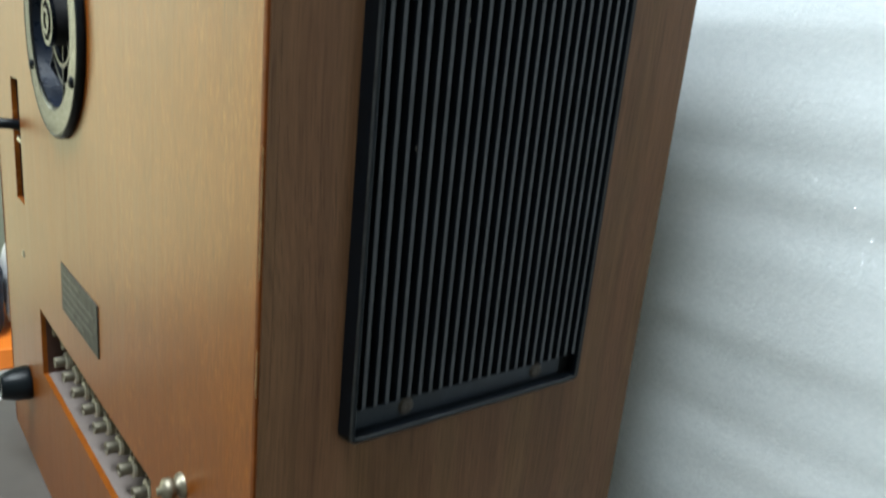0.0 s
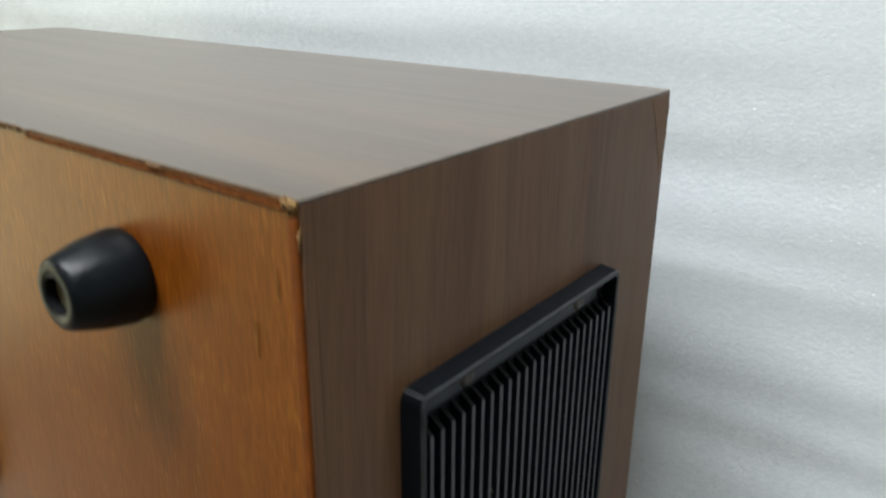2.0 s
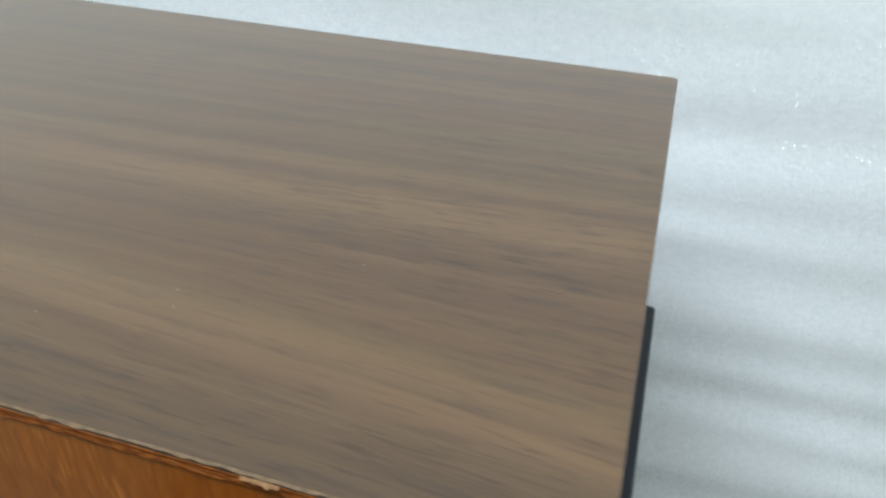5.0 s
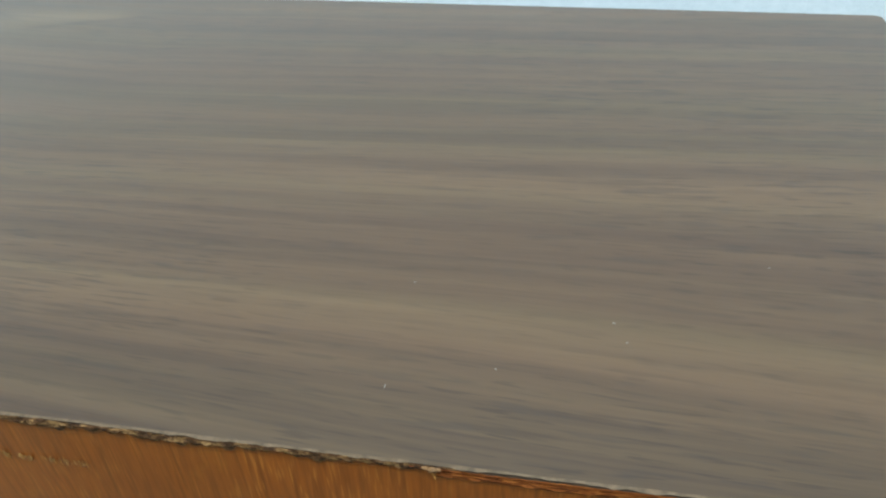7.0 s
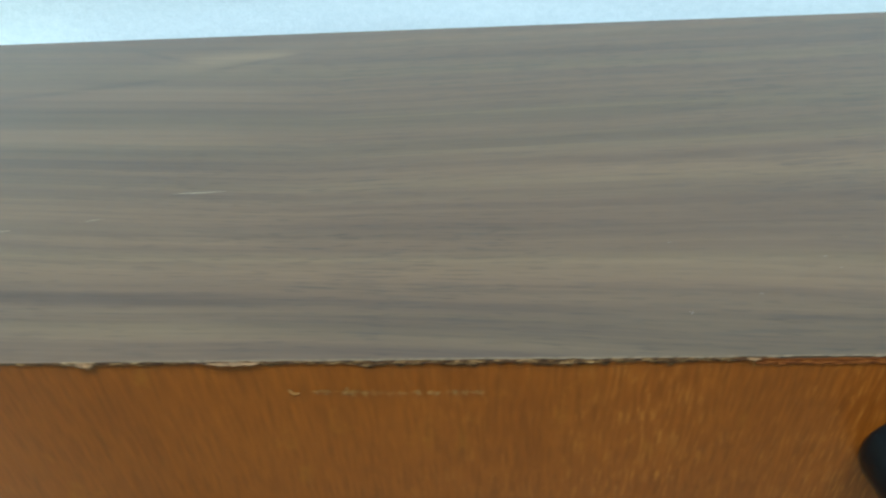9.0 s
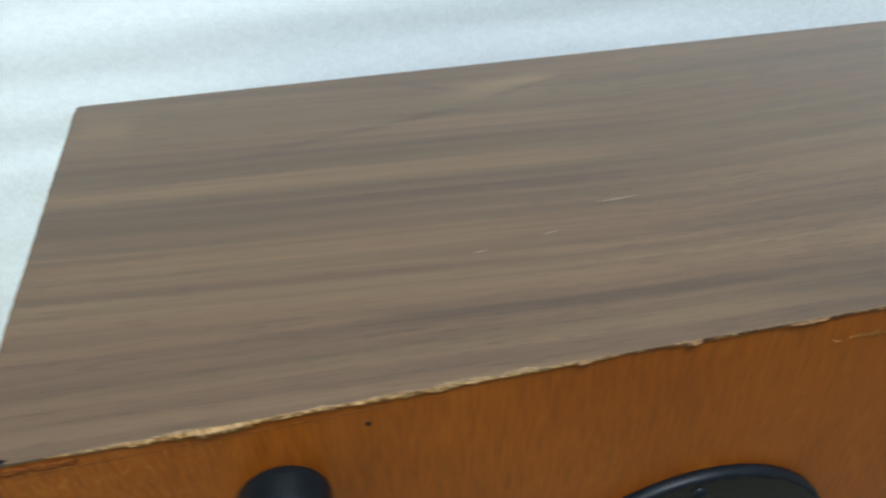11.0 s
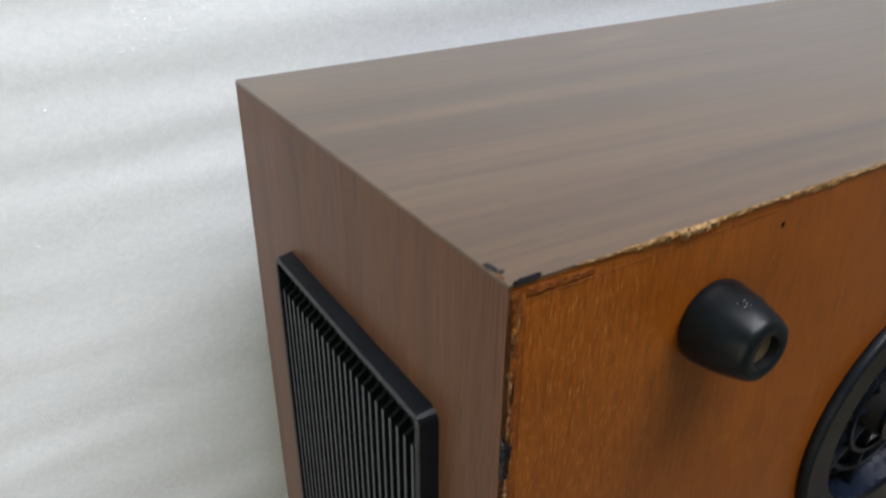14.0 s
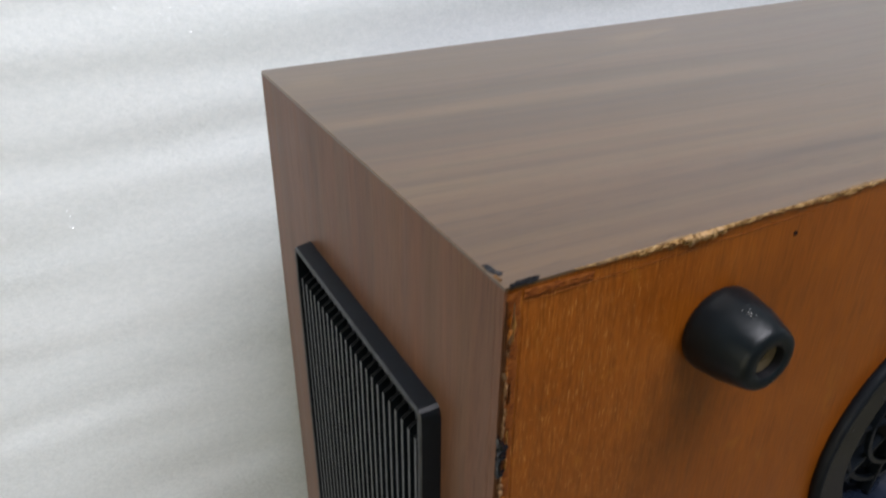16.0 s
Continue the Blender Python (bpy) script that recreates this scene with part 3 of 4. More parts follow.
def rubber_foot(x, z):
    prof = [(0.0, 0.0), (0.0114, 0.0), (0.0123, -0.0012), (0.0126, -0.0035), (0.0114, -0.0110), (0.0094, -0.0174), (0.0087, -0.0188), (0.0078, -0.0193),
            (0.0050, -0.0193), (0.0048, -0.0190)]
    ob = part("rubber_foot", lathe(prof, 56), RUBBER, rec, "tapered black rubber foot with a hollow end", smooth=True)
    ob.location = (x, 0.0004, z)
    # the bore's shade is painted: blacker and duller than the rubber
    part("bore", lathe([(0.0048, -0.0190), (0.0047, -0.0140), (0.0, -0.0140)], 40), HOLLOWSHADE, ob, "hollow of the foot, its shade put into the colour", smooth=False)
    part("washer", lathe([(0.0, -0.0160), (0.0012, -0.0160), (0.0014, -0.0168), (0.0046, -0.0167), (0.0046, -0.0138)], 24), CREAM, ob, "cream washer inside the foot")
    return ob


for x in (-0.1515, 0.1545):
    for z in (0.4087, 0.064):
        rubber_foot(x, z)


# ---- side grilles ----
def screw_mesh():
    me_bm = lathe([(0.0, -0.0006), (0.0010, -0.0009), (0.0024, -0.0008), (0.0031, -0.0002), (0.0033, 0.0)], 20)
    me = bpy.data.meshes.new("screw")
    me_bm.to_mesh(me)
    me_bm.free()
    me.materials.append(BRONZE)
    return me


SCREW = screw_mesh()


def side_grille(sx):
    """A black cast frame with upright fins, on the side sx of the case. Built as a slab in yz, thickness along x."""
    y0, y1, z0, z1, proud = 0.0292, 0.1372, 0.2035, 0.3848, 0.0062
    bm = bmesh.new()
    rings = []
    for inset, h in ((-0.0010, 0), (-0.0001, proud - 0.0005), (0.0004, proud), (0.0016, proud), (0.0019, proud - 0.0003), (0.0019, 0.0010)):
        rings.append([bm.verts.new((sx * (HW + h), y, z)) for y, z in rounded(y0 + inset, y1 - inset, z0 + inset, z1 - inset, max(0.0010, 0.0030 - inset * 0.9))])
    for a, b in zip(rings, rings[1:]):
        for i in range(len(a)):
            j = (i + 1) % len(a)
            bm.faces.new((a[i], a[j], b[j], b[i])).material_index = 1 if a in (rings[1], rings[3]) else 0
    # the frame's floor is near-black, painted with the shade behind the fins
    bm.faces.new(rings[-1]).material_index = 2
    g = part("side_grille", bm, [BLACK, RIMWEAR, HOLLOWSHADE], rec, "black cast grille with upright fins")
    n, top, bottom = 23, z1 - 0.0100, z0 + 0.0095
    first, last = y0 + 0.0048, y1 - 0.0046
    me = bpy.data.meshes.new("fin")
    fb = box(0.0, 0.0044, -0.00068, 0.00068, bottom, top)
    for vert in fb.verts:
        if (vert.co.x > 0.002) == (sx > 0):
            vert.co.z += -0.0030 if vert.co.z > (top + bottom) / 2 else 0.0025
    # flanks and sloped ends get blacker colours, putting the gaps' shade into the fins
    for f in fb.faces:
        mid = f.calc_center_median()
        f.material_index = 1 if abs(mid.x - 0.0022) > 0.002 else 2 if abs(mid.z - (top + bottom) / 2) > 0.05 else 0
    fb.to_mesh(me)
    fb.free()
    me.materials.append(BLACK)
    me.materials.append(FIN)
    me.materials.append(HOLLOWSHADE)
    for i in range(n):
        y = first + (last - first) * i / (n - 1)
        shared("fin", me, g, Matrix.Translation((sx * (HW + 0.0010) if sx > 0 else -(HW + 0.0054), y, 0)))
    xa, xb = sorted((sx * (HW + 0.0009), sx * (HW + 0.0013)))
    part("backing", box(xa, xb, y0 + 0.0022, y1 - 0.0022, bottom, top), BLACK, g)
    # flat plates with two screws each close the fins at either end; a pocket is left open at the far corner
    for z, hgt in ((top + 0.0002, z1 - 0.0021 - top), (z0 + 0.0021, bottom - 0.0002 - z0 - 0.0021)):
        xa, xb = sorted((sx * (HW + 0.0008), sx * (HW + 0.0014)))
        part("end_plate", box(xa, xb, y0 + 0.0021, y1 - 0.0072, z, z + hgt, 0.0003, 1), SATIN, g, "satin black end plate")
    for y in (0.054, 0.1165):
        for z in (z1 - 0.0062, z0 + 0.0062):
            shared("screw", SCREW, g, Matrix.Translation((sx * (HW + 0.0014), y, z)) @ Matrix.Rotation(radians(90 * sx), 4, "Z"))
    return g


side_grille(-1)
side_grille(1)


# ---- round vent ----
def round_vent():
    prof = [(0.0455, 0.0), (0.0566, 0.0), (0.0566, -0.0042), (0.0442, -0.0042), (0.0440, -0.0042), (0.0430, -0.0036), (0.0422, -0.0026)]
    v = part("round_vent", lathe(prof, 96), GLOSSBLACK, rec, "black round vent with a glossy flange", smooth=False)
    rim = [(0.0563, -0.0010), (0.0580, 0.0), (0.0582, -0.0022), (0.0578, -0.0036), (0.0570, -0.0043), (0.0560, -0.0044), (0.0558, -0.0040)]
    part("flange_rim", lathe(rim, 96), FLANGERIM, v, "dull blue-black rounded rim", smooth=True)
    v.location = (VX, 0.0006, VZ)
    part("cup", lathe([(0.0424, -0.003), (0.0418, 0.002), (0.0405, 0.016), (0.0380, 0.0185), (0.0, 0.0185)], 64), BLUEBLACK, v, smooth=True)
    for r, w, y in ((0.0055, 0.0012, -0.0052), (0.0108, 0.0013, -0.0046), (0.0215, 0.0010, 0.0016), (0.0315, 0.0010, 0.0030)):
        b = lathe([(r - w, y), (r + w, y), (r + w, y + 0.002), (r - w, y + 0.002), (r - w, y)], 56)
        part("ring", b, GLOSSBLACK if r < 0.012 else BLACK, v)
    part("hub", lathe([(0, -0.0050), (0.0022, -0.0048), (0.0030, -0.0036), (0.0030, 0.018)], 24), GLOSSBLACK, v)
    part("hub_drum", lathe([(0.0045, -0.0040), (0.0119, -0.0036), (0.0122, 0.0184)], 40), HOLLOWSHADE, v, smooth=True)
    spoke = bpy.data.meshes.new("spoke")
    b = box(0.0115, 0.0408, 0.0026, 0.0070, -0.0010, 0.0010, 0.0004, 1)
    b.to_mesh(spoke)
    b.free()
    spoke.materials.append(BLACK)
    for i in range(8):
        shared("spoke", spoke, v, Matrix.Rotation(radians(45 * i + 8), 4, "Y"))
    blade = bpy.data.meshes.new("blade")
    b = box(0.0150, 0.0385, 0.0115, 0.0123, -0.0050, 0.0050, 0.0003, 1)
    bmesh.ops.rotate(b, verts=b.verts, cent=(0.027, 0.0119, 0), matrix=Matrix.Rotation(radians(34), 3, "X"))
    b.to_mesh(blade)
    b.free()
    blade.materials.append(SATIN)
    for i in range(11):
        shared("blade", blade, v, Matrix.Rotation(radians(360 / 11 * i + 15), 4, "Y"))
    for a in (92, 210, 330):
        s = part("screw", lathe([(0.0, -0.0058), (0.0014, -0.0056), (0.0026, -0.0050), (0.0030, -0.0042)], 16), BLACK, v, smooth=True)
        s.location = (0.0505 * math.cos(radians(a)), 0, 0.0505 * math.sin(radians(a)))
    return v


round_vent()


# ---- sockets, label and small parts on the back ----
def recess(x0, x1, z0, z1, depth, floor_material):
    bm = box(x0 - 0.001, x1 + 0.001, depth, depth + 0.001, z0 - 0.001, z1 + 0.001)
    r = part("recess_floor", bm, floor_material, rec)
    for k, b in enumerate((box(x0 - 0.0012, x0 - 0.0002, 0.0012, depth, z0 - 0.001, z1 + 0.001), box(x1 + 0.0002, x1 + 0.0012, 0.0012, depth, z0 - 0.001, z1 + 0.001),
              box(x0 - 0.0012, x1 + 0.0012, 0.0012, depth, z0 - 0.0012, z0 - 0.0002), box(x0 - 0.0012, x1 + 0.0012, 0.0012, depth, z1 + 0.0002, z1 + 0.0012))):
        part("recess_side", b, LEDGE if k == 2 and floor_material is HOLLOWSHADE else RECESS, r)
    return r


recess(-0.158, -0.133, 0.199, 0.279, 0.016, RECESS)
inlet = part("mains_inlet", box(-0.155, -0.136, 0.004, 0.016, 0.222, 0.242, 0.001), GREYPLATE, rec, "grey mains inlet in its slot")
part("pin", box(-0.1525, -0.1385, 0.001, 0.004, 0.238, 0.241, 0.0004), STEEL, inlet)
tube("mains_cord", [(-0.146, 0.010, 0.247), (-0.147, -0.008, 0.250), (-0.158, -0.030, 0.243), (-0.176, -0.045, 0.222), (-0.205, -0.060, 0.18), (-0.24, -0.07, 0.09), (-0.29, -0.06, -0.02), (-0.34, -0.04, -0.20), (-0.36, -0.02, -0.40)], 0.0035, BLACK, rec, "black rubber mains cord")
# the jack recess gets a black floor in place of deep shade
jacks = recess(-0.102, 0.118, 0.092, 0.138, 0.020, HOLLOWSHADE)
JACK = bpy.data.meshes.new("jack")
b = lathe([(0.0, 0.006), (0.0022, 0.006), (0.0022, 0.0045), (0.0034, 0.0045), (0.0034, 0.012), (0.0058, 0.0125), (0.0062, 0.0195)], 20)
b.to_mesh(JACK)
b.free()
JACK.materials.append(JACKMETAL)
COLLAR = bpy.data.meshes.new("collar")
b = lathe([(0.0036, 0.0105), (0.0054, 0.0108), (0.0054, 0.0125)], 20)
b.to_mesh(COLLAR)
b.free()
COLLAR.materials.append(WHITEJACK)
for i in range(9):
    for z in (0.127, 0.105):
        x = -0.088 + 0.0235 * i
        j = shared("jack", JACK, jacks, Matrix.Translation((x, 0, z)))
        shared("collar", COLLAR, jacks, Matrix.Translation((x, 0, z)))
    part("jack_block", box(-0.0965 + 0.0235 * i, -0.0795 + 0.0235 * i, 0.0165, 0.0198, 0.097, 0.135, 0.0008), BLACK, jacks)

plate = part("rating_plate", box(-0.033, 0.041, -0.0006, 0.0008, 0.1625, 0.1905, 0.0003, 1), LABELGREY, rec, "dark grey rating plate with worn print")
for i, (a, b) in enumerate(((0.06, 0.55), (0.06, 0.93), (0.06, 0.80), (0.06, 0.90), (0.06, 0.66))):
    z = 0.1868 - 0.0048 * i
    part("print_line", box(-0.033 + 0.074 * a, -0.033 + 0.074 * b, -0.0009, -0.0005, z - 0.0014, z), LABELTEXT, plate)


def small_screw(x, z, r=0.003):
    s = part("screw", lathe([(0.0, -0.0010), (r * 0.5, -0.0011), (r * 0.85, -0.0007), (r, 0.0004)], 20), STEEL, rec, smooth=True)
    s.location = (x, 0.0004, z)


small_screw(-0.146, 0.162)
gt = part("earth_terminal", lathe([(0.0, -0.010), (0.0015, -0.0098), (0.0018, -0.0082), (0.0040, -0.0076), (0.0044, -0.0056), (0.0040, -0.0036), (0.0022, -0.0030), (0.0050, -0.0016), (0.0050, 0.0006)], 20), JACKMETAL, rec, "knurled metal earth terminal", smooth=True)
gt.location = (0.156, 0.0004, 0.158)


# ---- chipped edges ----
def chip_strip(name, material, p0, p1, width, out, up, seed, n=26, rag=1.7):
    """A ragged strip of torn wood along an edge from p0 to p1: width down the face, proud by out along the face's normal."""
    bm = bmesh.new()
    p0, p1, up, out = Vector(p0), Vector(p1), Vector(up), Vector(out)
    rows = []
    for i in range(n + 1):
        t = i / n
        taper = math.sin(math.pi * min(1, max(0.0, t))) ** 0.45
        a = width * taper * (0.25 + rag * abs(noise.noise((seed, t * n * 0.43, 0.3))) + 0.5 * abs(noise.noise((seed, t * n * 1.9, 4.3))))
        lift = 1 + 0.9 * noise.noise((seed + 5, t * n * 0.5, 0.8))
        p = p0.lerp(p1, t) + up * (0.22 * width * noise.noise((seed + 9, t * n * 0.8, 0.1)))
        rows.append([bm.verts.new(p + up * (0.12 * width * lift)), bm.verts.new(p + out * lift - up * 0.25 * a), bm.verts.new(p + out * (0.4 + 0.5 * lift) - up * 0.7 * a), bm.verts.new(p - up * a - out * 0.2)])
    for a, b in zip(rows, rows[1:]):
        for k in range(3):
            bm.faces.new((a[k], a[k + 1], b[k + 1], b[k]))
    return part(name, bm, material, rec)


Z = HIGH
U = (0, 0, 1)
for x0, x1, w, s in ((-0.0715, -0.0680, 0.0014, 7), (-0.0405, -0.0365, 0.0020, 8), (-0.010, 0.002, 0.0009, 9), (0.170, 0.176, 0.0008, 12), (-0.170, -0.157, 0.0026, 13)):
    chip_strip("edge_chip", BARE if x0 < -0.15 else CRUMB, (x0, -0.0003, Z - 0.0002), (x1, -0.0003, Z - 0.0002), w, (0, -0.0007, 0), U, s * 3.1, max(10, int((x1 - x0) / 0.0006)))


def torn_edge(material, x0, x1, drop, lip, seed, label):
    """A ragged lip of splintered wood under the top's front arris."""
    bm = bmesh.new()
    n, deep = int((x1 - x0) / 0.0004), 7
    rows = []
    for i in range(n + 1):
        x = x0 + (x1 - x0) * i / n
        ends = math.sin(math.pi * i / n) ** 0.3
        w = drop * ends * (0.30 + 1.1 * abs(noise.noise((x * 90, seed, 0.2))) + 0.7 * abs(noise.noise((x * 420, seed, 1.7))))
        row = []
        for k in range(deep):
            f = k / (deep - 1)
            out = lip * ends * math.sin(math.pi * (0.2 + 0.8 * f)) * (0.35 + 1.2 * abs(noise.noise((x * 700, f * 3.0, seed + 3))))
            lift = 0.00025 * ends * noise.noise((x * 300, seed, 5.0)) if k == 0 else 0.0
            row.append(bm.verts.new((x, 0.0004 if k == deep - 1 else -0.0001 - out, Z + 0.00005 + lift - w * f)))
        rows.append(row)
    for a, b in zip(rows, rows[1:]):
        for k in range(deep - 1):
            bm.faces.new((a[k], a[k + 1], b[k + 1], b[k]))
    return part("torn_edge", bm, material, rec, label)


def chipped_top(x0, x1, wide, seed):
    """Bare wood along the front of the top, where slivers of veneer have come off."""
    bm = bmesh.new()
    n = int((x1 - x0) / 0.0004)
    rows = []
    for i in range(n + 1):
        x = x0 + (x1 - x0) * i / n
        w = wide * math.sin(math.pi * i / n) ** 0.4 * max(0.03, 1.5 * abs(noise.noise((x * 70, seed, 0.4))) + 0.8 * abs(noise.noise((x * 380, seed, 2.1))) - 0.28)
        high = Z + 0.00008
        rows.append([bm.verts.new((x, -0.0004, Z - 0.0006)), bm.verts.new((x, -0.0003, high)), bm.verts.new((x, 0.6 * w, high + 0.00008 * noise.noise((x * 600, seed, 7.0)))), bm.verts.new((x, w, Z - 0.00005))])
    for a, b in zip(rows, rows[1:]):
        for k in range(3):
            bm.faces.new((a[k], a[k + 1], b[k + 1], b[k]))
    return part("chipped_veneer", bm, PEACH, rec, "pale bare wood where veneer has chipped off")


chipped_top(-0.196, -0.100, 0.0015, 31.0)
chipped_top(-0.128, -0.064, 0.0016, 37.0)
chipped_top(-0.044, -0.036, 0.0016, 41.0)
torn_edge(TORN_PALE, -0.202, -0.058, 0.0021, 0.0006, 3.0, "pale splintered lip of bare wood")
torn_edge(TORN_PALE, -0.190, -0.140, 0.0030, 0.0008, 9.0, "thick clump of ochre splinters")
torn_edge(TORN_PALE, -0.140, -0.098, 0.0022, 0.0006, 13.0, "pale splintered lip of bare wood")
torn_edge(TORN_DARK, -0.060, 0.010, 0.0016, 0.0005, 17.0, "dark splintered lip of wood")
torn_edge(TORN_DARK, -0.004, 0.118, 0.0030, 0.0005, 21.0, "dark splintered lip of wood")
rng = random.Random(4)
for i in range(26):
    z = rng.uniform(0.365, 0.426)
    chip_strip("edge_chip", (CRUMB, DARKEDGE, CRUMB, PLY)[i % 4], (-0.2194 + rng.uniform(-0.0003, 0.0008), -0.0002, z), (-0.2194 + rng.uniform(-0.0003, 0.0008), -0.0002, z + rng.uniform(0.003, 0.012)), rng.uniform(0.0006, 0.0015), (0, -rng.uniform(0.0003, 0.0008), 0), (-1, 0, 0), i * 1.9, 14)
# worn arris of the top veneer, paler than the rest
for x0, x1, s in ((-0.03, 0.045, 81), (0.03, 0.108, 82), (0.114, 0.175, 83), (0.165, 0.215, 84)):
    chip_strip("worn_arris", ARRIS, (x0, 0.0003, Z + 0.00012), (x1, 0.0003, Z + 0.00005), 0.0003, (0, -0.0005, 0), U, s * 1.1, 60, 0.8)
for y0, y1, s in ((0.008, 0.06, 85), (0.05, 0.12, 86), (0.11, 0.176, 87)):
    chip_strip("worn_arris", ARRIS, (-0.2199, y0, Z + 0.0001), (-0.2199, y1, Z + 0.0001), 0.00035, (-0.0003, 0, 0), U, s * 1.1, 50, 0.8)
chip_strip("dark_edge_wear", LIPPING, (0.108, -0.0003, Z - 0.0004), (0.216, -0.0003, Z - 0.0004), 0.0006, (0, -0.0001, 0), U, 37.0, 110, 0.8)
chip_strip("edge_chip", CRUMB, (0.1100, -0.0003, Z - 0.0001), (0.1128, -0.0003, Z - 0.0003), 0.0010, (0, -0.0004, 0), U, 34.0, 8)
chip_strip("edge_chip", OCHRE, (0.1114, -0.0003, Z - 0.0008), (0.1120, -0.0003, Z - 0.0026), 0.0004, (0, -0.0003, 0), (1, 0, 0), 35.0, 8)
chip_strip("edge_chip", CRUMB, (0.2199, 0.1804, 0.4170), (0.2199, 0.1804, 0.4385), 0.0010, (0.0002, 0, 0), (0, -0.8, 0), 71.0, 20)
bm = bmesh.new()
rng = random.Random(3)
tip = [(0.1650, 0.4384), (0.1722, 0.4385), (0.1798, 0.4383), (0.1797, 0.4270), (0.1793, 0.4140), (0.1778, 0.4080), (0.1752, 0.4160), (0.1712, 0.4268)]
low = [bm.verts.new((0.2199, y, z)) for y, z in tip]
high = [bm.verts.new((0.22008, y + rng.uniform(-2e-4, 1e-4), z + rng.uniform(-3e-4, 0))) for y, z in tip]
bm.faces.new(high)
for i in range(len(tip)):
    k = (i + 1) % len(tip)
    bm.faces.new((low[i], low[k], high[k], high[i]))
part("veneer_wedge", bm, WEDGE, rec, "paler wedge of lifted veneer")
# worn corner at the right, torn and blackened corner at the left
chip_strip("corner_chip", CORNERWOOD, (0.2155, -0.0004, Z - 0.0001), (0.2203, -0.0003, Z - 0.0001), 0.0036, (0, -0.0006, 0), U, 31.0, 12)
chip_strip("corner_chip", CORNERWOOD, (0.2201, 0.0002, Z - 0.0050), (0.2199, -0.0004, Z - 0.0100), 0.0016, (0.0004, -0.0005, 0), (0.7, 0, 0), 33.0, 14)
for z0, z1, s in ((0.270, 0.300, 41), (0.262, 0.285, 43), (0.225, 0.24, 44), (0.34, 0.352, 45)):
    chip_strip("edge_chip", BARE, (0.2192, -0.0004, z0), (0.2192, -0.0004, z1), 0.0005, (0, -0.0004, 0), (1, 0, 0), s * 1.3, 16)
for z0, z1, w, s in ((0.398, 0.418, 0.0012, 51), (0.378, 0.386, 0.0016, 52)):
    chip_strip("edge_chip", CRUMB, (-0.2196, -0.0004, z0), (-0.2196, -0.0004, z1), w, (0, -0.0010, 0), (-1, 0, 0), s * 1.3, 24)
rng = random.Random(21)
for i in range(34):
    z = rng.uniform(0.29, 0.430)
    x = -0.2186 + rng.uniform(-0.0004, 0.0012)
    chip_strip("edge_chip", (CRUMB, OCHRE, DARKEDGE)[i % 3], (x, -0.0002, z), (x + rng.uniform(-0.0003, 0.0003), -0.0002, z + rng.uniform(0.002, 0.009)), rng.uniform(0.0003, 0.0009), (0, -rng.uniform(0.0002, 0.0005), 0), (-1, 0, 0), i * 2.7, 10)


def lipping(p0, p1, across0, across1, seed, n):
    """A rough, low band of edging wood on the panel, from p0 to p1, that wide across at either end."""
    bm = bmesh.new()
    p0, p1, across0, across1 = Vector(p0), Vector(p1), Vector(across0), Vector(across1)
    rows = []
    for i in range(n + 1):
        t = i / n
        p, w = p0.lerp(p1, t), across0.lerp(across1, t)
        row = []
        for k in range(5):
            f = k / 4 * (0.86 + 0.16 * noise.noise((t * n * 0.22, seed, 1.0)))
            high = 0.0 if k in (0, 4) else 0.00018 + 0.00025 * noise.noise((t * n * 0.35, f * 4.0, seed))
            q = p + w * f
            row.append(bm.verts.new((q.x, -max(0.00002, high), q.z)))
        rows.append(row)
    for a, b in zip(rows, rows[1:]):
        for k in range(4):
            bm.faces.new((a[k], a[k + 1], b[k + 1], b[k]))
    bmesh.ops.recalc_face_normals(bm, faces=bm.faces)
    return part("edge_lipping", bm, LIPPING, rec, "rough red-brown wooden lipping")


lipping((-0.2194, 0, 0.002), (-0.2194, 0, 0.4385), (0.0040, 0, 0), (0.0042, 0, 0), 2.0, 400)
lipping((0.112, 0, 0.4388), (0.2164, 0, 0.4388), (0, 0, -0.0016), (0, 0, -0.0020), 9.0, 150)
lipping((-0.2150, 0, 0.4384), (-0.196, 0, 0.4380), (0, 0, -0.0032), (0, 0, -0.0026), 4.0, 40)
# fine groove round the panel, a few millimetres inside its edge
for x0, z0, x1, z1, axis in ((-0.2152, 0.4352, -0.165, 0.4358, (0, 0, 1)), (-0.168, 0.4358, -0.12, 0.4366, (0, 0, 1)), (-0.2152, 0.3900, -0.2150, 0.4320, (-1, 0, 0)), (-0.2154, 0.30, -0.2152, 0.3880, (-1, 0, 0))):
    chip_strip("groove", LIPPING, (x0, -0.0001, z0), (x1, -0.0001, z1), 0.0003, (0, -0.00006, 0), axis, x0 * 70 + z1, 40)
chip_strip("dark_edge_wear", DARKEDGE, (-0.2198, -0.0004, 0.30), (-0.2198, -0.0004, 0.437), 0.0012, (0, -0.0008, 0), (-1, 0, 0), 60.0, 60)
chip_strip("paint_patch", GLOSSBLACK, (-0.2201, -0.0006, 0.3860), (-0.2201, -0.0006, 0.3990), 0.0034, (-0.0006, -0.0014, 0), (-0.8, 0.2, 0), 61.0, 16)


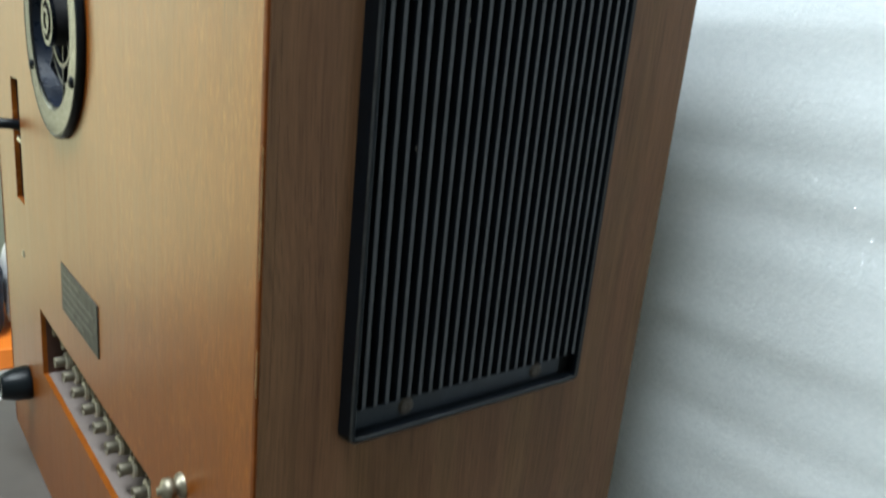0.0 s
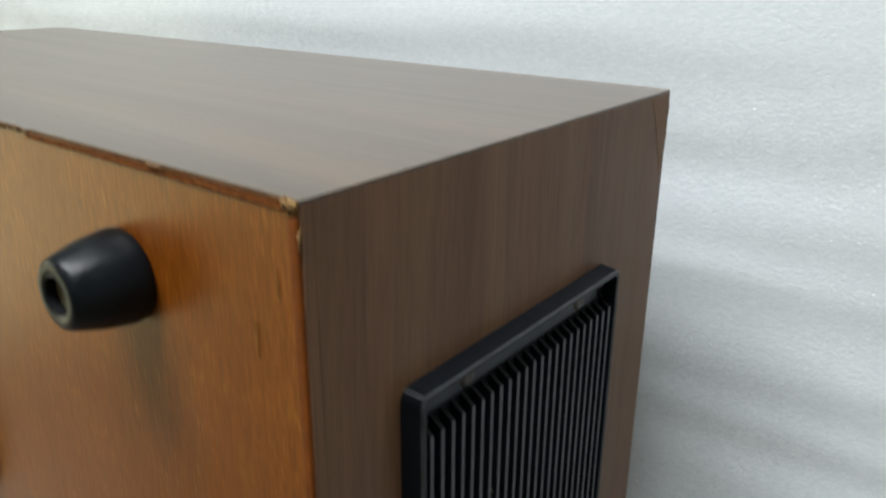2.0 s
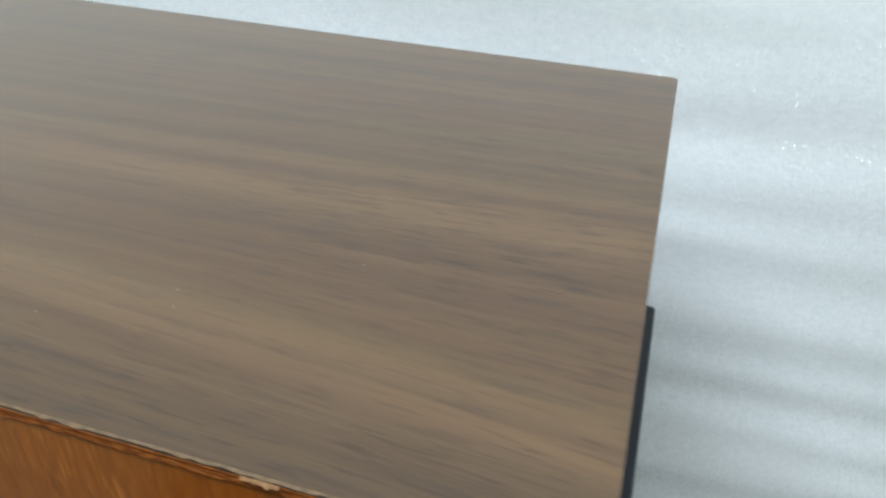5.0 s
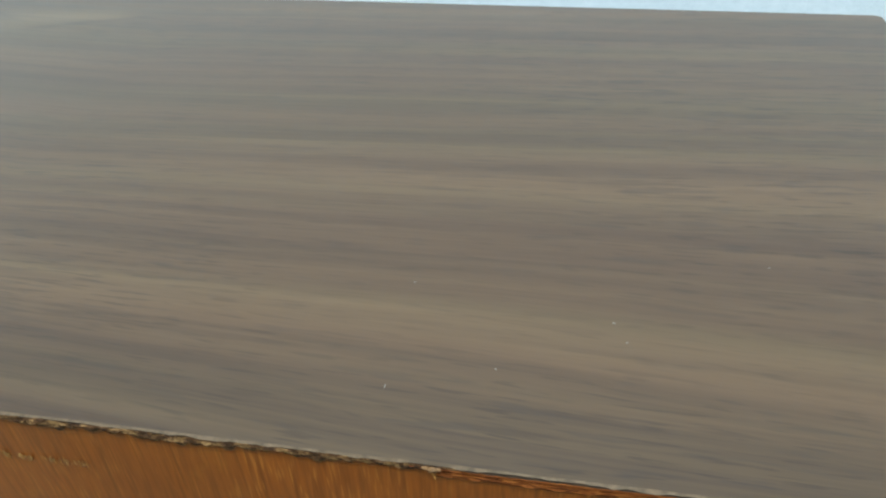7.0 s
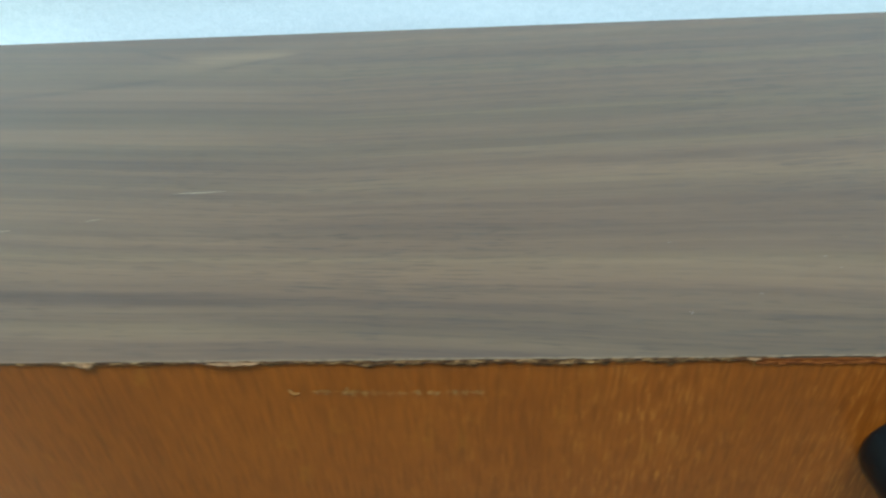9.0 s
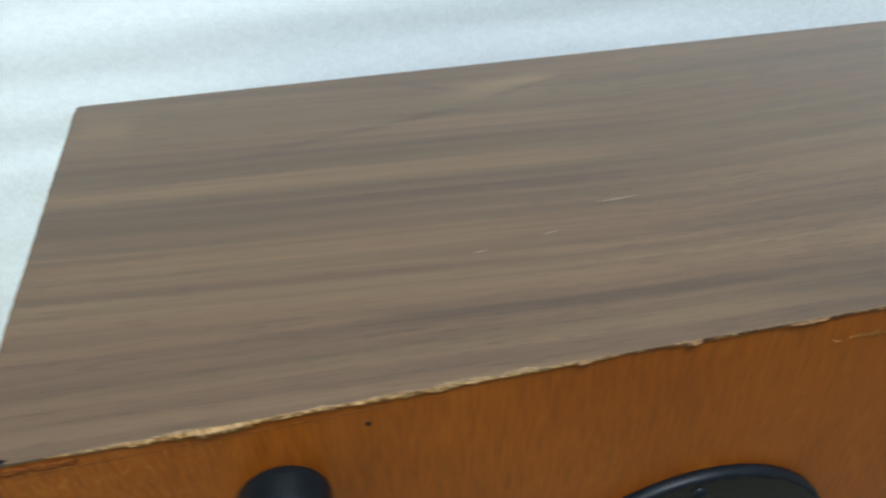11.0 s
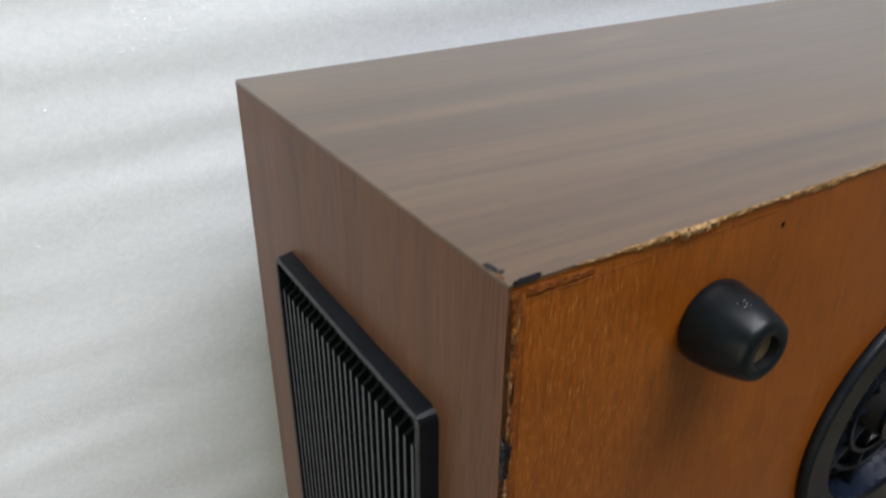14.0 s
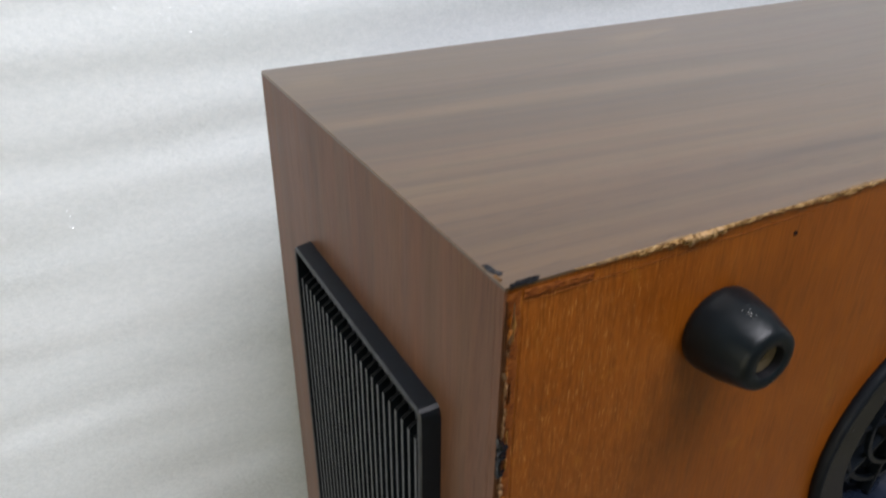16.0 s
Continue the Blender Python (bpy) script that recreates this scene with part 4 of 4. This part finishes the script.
def patch(name, material, cx, cy, rx, ry, turn, seed):
    """A thin ragged blot lying on the top board."""
    bm = bmesh.new()
    n = 40
    mid = bm.verts.new((cx, cy, Z + 0.0004))
    inner_ring, outer_ring = [], []
    for i in range(n):
        a = 2 * math.pi * i / n
        k = 0.80 + 0.30 * noise.noise((math.cos(a) * 1.7 + seed, math.sin(a) * 1.7, seed)) + 0.28 * noise.noise((math.cos(a) * 6 + seed, math.sin(a) * 6, seed))
        u, v = rx * k * math.cos(a), ry * k * math.sin(a)
        c, s = math.cos(turn), math.sin(turn)
        x, y = cx + u * c - v * s, max(-0.0008, cy + u * s + v * c)
        inner_ring.append(bm.verts.new((cx + (x - cx) * 0.8, cy + (y - cy) * 0.8, Z + 0.0003 + 0.0004 * noise.noise((x * 900, y * 900, seed)))))
        outer_ring.append(bm.verts.new((x, y, Z + 0.00005)))
    for i in range(n):
        j = (i + 1) % n
        bm.faces.new((mid, inner_ring[i], inner_ring[j]))
        bm.faces.new((inner_ring[i], outer_ring[i], outer_ring[j], inner_ring[j]))
    return part(name, bm, material, rec)


patch("paint_patch", BLACKPAINT, -0.2140, 0.0005, 0.0046, 0.0012, 0.05, 3.0)
patch("paint_patch", BLACKPAINT, -0.2170, 0.0004, 0.0030, 0.0009, 0.3, 8.0)
patch("paint_patch", GREYPAINT, -0.2187, 0.0080, 0.0012, 0.0032, 0.1, 5.0)
patch("paint_patch", GREYPAINT, -0.2182, 0.0060, 0.0013, 0.0014, 0.4, 12.0)
patch("paint_patch", CRUMB, -0.2192, 0.0045, 0.0006, 0.0020, 0.0, 15.0)
# pale scratch marks and dents on the plywood
for x0, z0, x1, z1, w in ((0.0075, 0.4306, 0.0083, 0.4284, 0.0008), (0.0083, 0.4288, 0.0096, 0.4290, 0.0005), (0.021, 0.4300, 0.0225, 0.4278, 0.0003),
                        (-0.1676, 0.3990, -0.1670, 0.3986, 0.0004), (-0.1245, 0.3945, -0.1235, 0.3905, 0.0004), (0.2120, 0.424, 0.2124, 0.417, 0.0003), (0.204, 0.410, 0.2042, 0.401, 0.0003)):
    chip_strip("scratch", OCHRE, (x0, -0.0001, z0), (x1, -0.0001, z1), w, (0, -0.0002, 0), (0.0, 0, 1.0) if abs(x1 - x0) > abs(z1 - z0) else (1.0, 0, 0), x0 * 900, 14)
rng = random.Random(11)
for i in range(95):
    x = 0.0125 + 0.040 * rng.random()
    z, tall = 0.4292 - 0.0125 * (x - 0.0125) + rng.gauss(0, 0.00035), rng.uniform(0.0003, 0.0016) * (1.7 if 0.018 < x < 0.027 else 1.0)
    chip_strip("scratch", OCHRE if i % 3 else PLYPALE, (x, -0.00005, z - tall / 2), (x + rng.uniform(-0.0003, 0.0003), -0.00005, z + tall / 2), rng.uniform(0.00015, 0.0004), (0, -0.00006, 0), (1.0, 0, 0), i * 3.1, 6)
dent = part("dent", lathe([(0.0, -0.0002), (0.0007, -0.0002), (0.0009, 0.0006)], 12), HOLLOWSHADE, rec)
dent.location = (-0.1272, 0.0002, 0.4307)
# pale scratches on the top and the back, and specks
for x0, y0, x1, y1, w in ((-0.0405, 0.0672, -0.0233, 0.0680, 0.0005), (-0.0868, 0.0502, -0.0815, 0.0508, 0.0004), (-0.0625, 0.0540, -0.0560, 0.0556, 0.0003)):
    bm = bmesh.new()
    n = 12
    lo = [bm.verts.new((x0 + (x1 - x0) * i / n, y0 + (y1 - y0) * i / n - w * 0.5 * math.sin(math.pi * i / n) * (0.6 + abs(noise.noise((x0 * 90, i * 0.9, 0)))), Z + 0.0001)) for i in range(n + 1)]
    hi = [bm.verts.new((v.co.x, v.co.y + w * math.sin(math.pi * i / n) + 1e-5, Z + 0.0001)) for i, v in enumerate(lo)]
    for i in range(n):
        bm.faces.new((lo[i], lo[i + 1], hi[i + 1], hi[i]))
    part("scratch", bm, PALE, rec)
SPOT = bpy.data.meshes.new("speck")
b = lathe([(0.0, -1.0), (0.7, -0.7), (1.0, 0.0)], 8, axis="z")
b.to_mesh(SPOT)
b.free()
SPOT.materials.append(SPECK)
for x, y, rx, ry in ((0.1378, 0.0335, 0.0006, 0.0004), (0.1666, 0.0523, 0.0004, 0.0004), (0.1186, 0.02, 0.0005, 0.0003), (0.1012, 0.0139, 0.0002, 0.0012), (0.1400, 0.0290, 0.0004, 0.0003), (0.1010, 0.0400, 0.0005, 0.0003)):
    shared("speck", SPOT, rec, Matrix.Translation((x, y, Z + 0.00002)) @ Matrix.Diagonal((rx * 0.5, ry * 0.5, -0.00006, 1)))
for sx, y, z in ((1, 0.1236, 0.2944), (1, 0.0620, 0.3385), (1, 0.046, 0.30)):
    shared("speck", SPOT, rec, Matrix.Translation((HW + 0.0054, y, z)) @ Matrix.Diagonal((0.0002, 0.0004, 0.0008, 1)))

# tiny white specks along the top of the upper left foot
WHITESPOT = bpy.data.meshes.new("speck")
b = lathe([(0.0, -1.0), (0.7, -0.7), (1.0, 0.0)], 8, axis="z")
b.to_mesh(WHITESPOT)
b.free()
WHITESPOT.materials.append(WHITESPECK)
for dx, dy, a in ((-0.1, 0.0102, 96), (0.2, 0.0108, 102), (0.1, 0.0114, 99), (0.0, 0.0119, 104), (-0.2, 0.0096, 106), (0.1, 0.0125, 97)):
    r = 0.0126 - 0.0012 * (dy / 0.0110)
    m = Matrix.Translation((-0.1515 + r * math.cos(radians(a)), -dy, 0.4087 + r * math.sin(radians(a))))
    shared("speck", WHITESPOT, rec, m @ Matrix.Diagonal((0.00013, 0.00013, -0.00013, 1)))

# ---- things beside the bench ----
stool = tagged(new("side_table"), "low white side table beside the bench", "table")
part("tabletop", box(-1.25, -0.66, -0.25, 0.27, -0.335, -0.31, 0.003), WHITECARD, stool)
for x in (-1.22, -0.72):
    for y in (-0.22, 0.21):
        part("leg", box(x, x + 0.03, y, y + 0.03, ZF, -0.335, 0.002), METALGREY, stool)
crate = tagged(new("box"), "orange and white cardboard box on the side table", "box")
part("carton", box(-1.0, -0.80, -0.05, 0.20, -0.31, -0.222, 0.003), WHITECARD, crate, "white lower part")
part("lid", box(-1.002, -0.798, -0.052, 0.202, -0.222, -0.188, 0.003), ORANGE, crate, "orange lid")
bag = tagged(new("bag"), "dark navy cloth bag slumped on the box", "bag")
bm = box(-0.99, -0.83, -0.05, 0.085, -0.188, -0.055, 0.03, 4)
for v in bm.verts:
    k = noise.noise_vector(v.co * 14)
    v.co += k * 0.010
    v.co.z = max(-0.188, v.co.z)
part("body", bm, NAVY, bag, smooth=True)
sack = tagged(new("sack"), "crumpled white plastic sack beside the navy bag", "bag")
bm = box(-0.98, -0.84, 0.092, 0.19, -0.188, -0.06, 0.03, 4)
for v in bm.verts:
    k = noise.noise_vector(v.co * 22)
    v.co += k * 0.010
    v.co.z = max(-0.188, v.co.z)
part("body", bm, WHITECARD, sack, smooth=True)
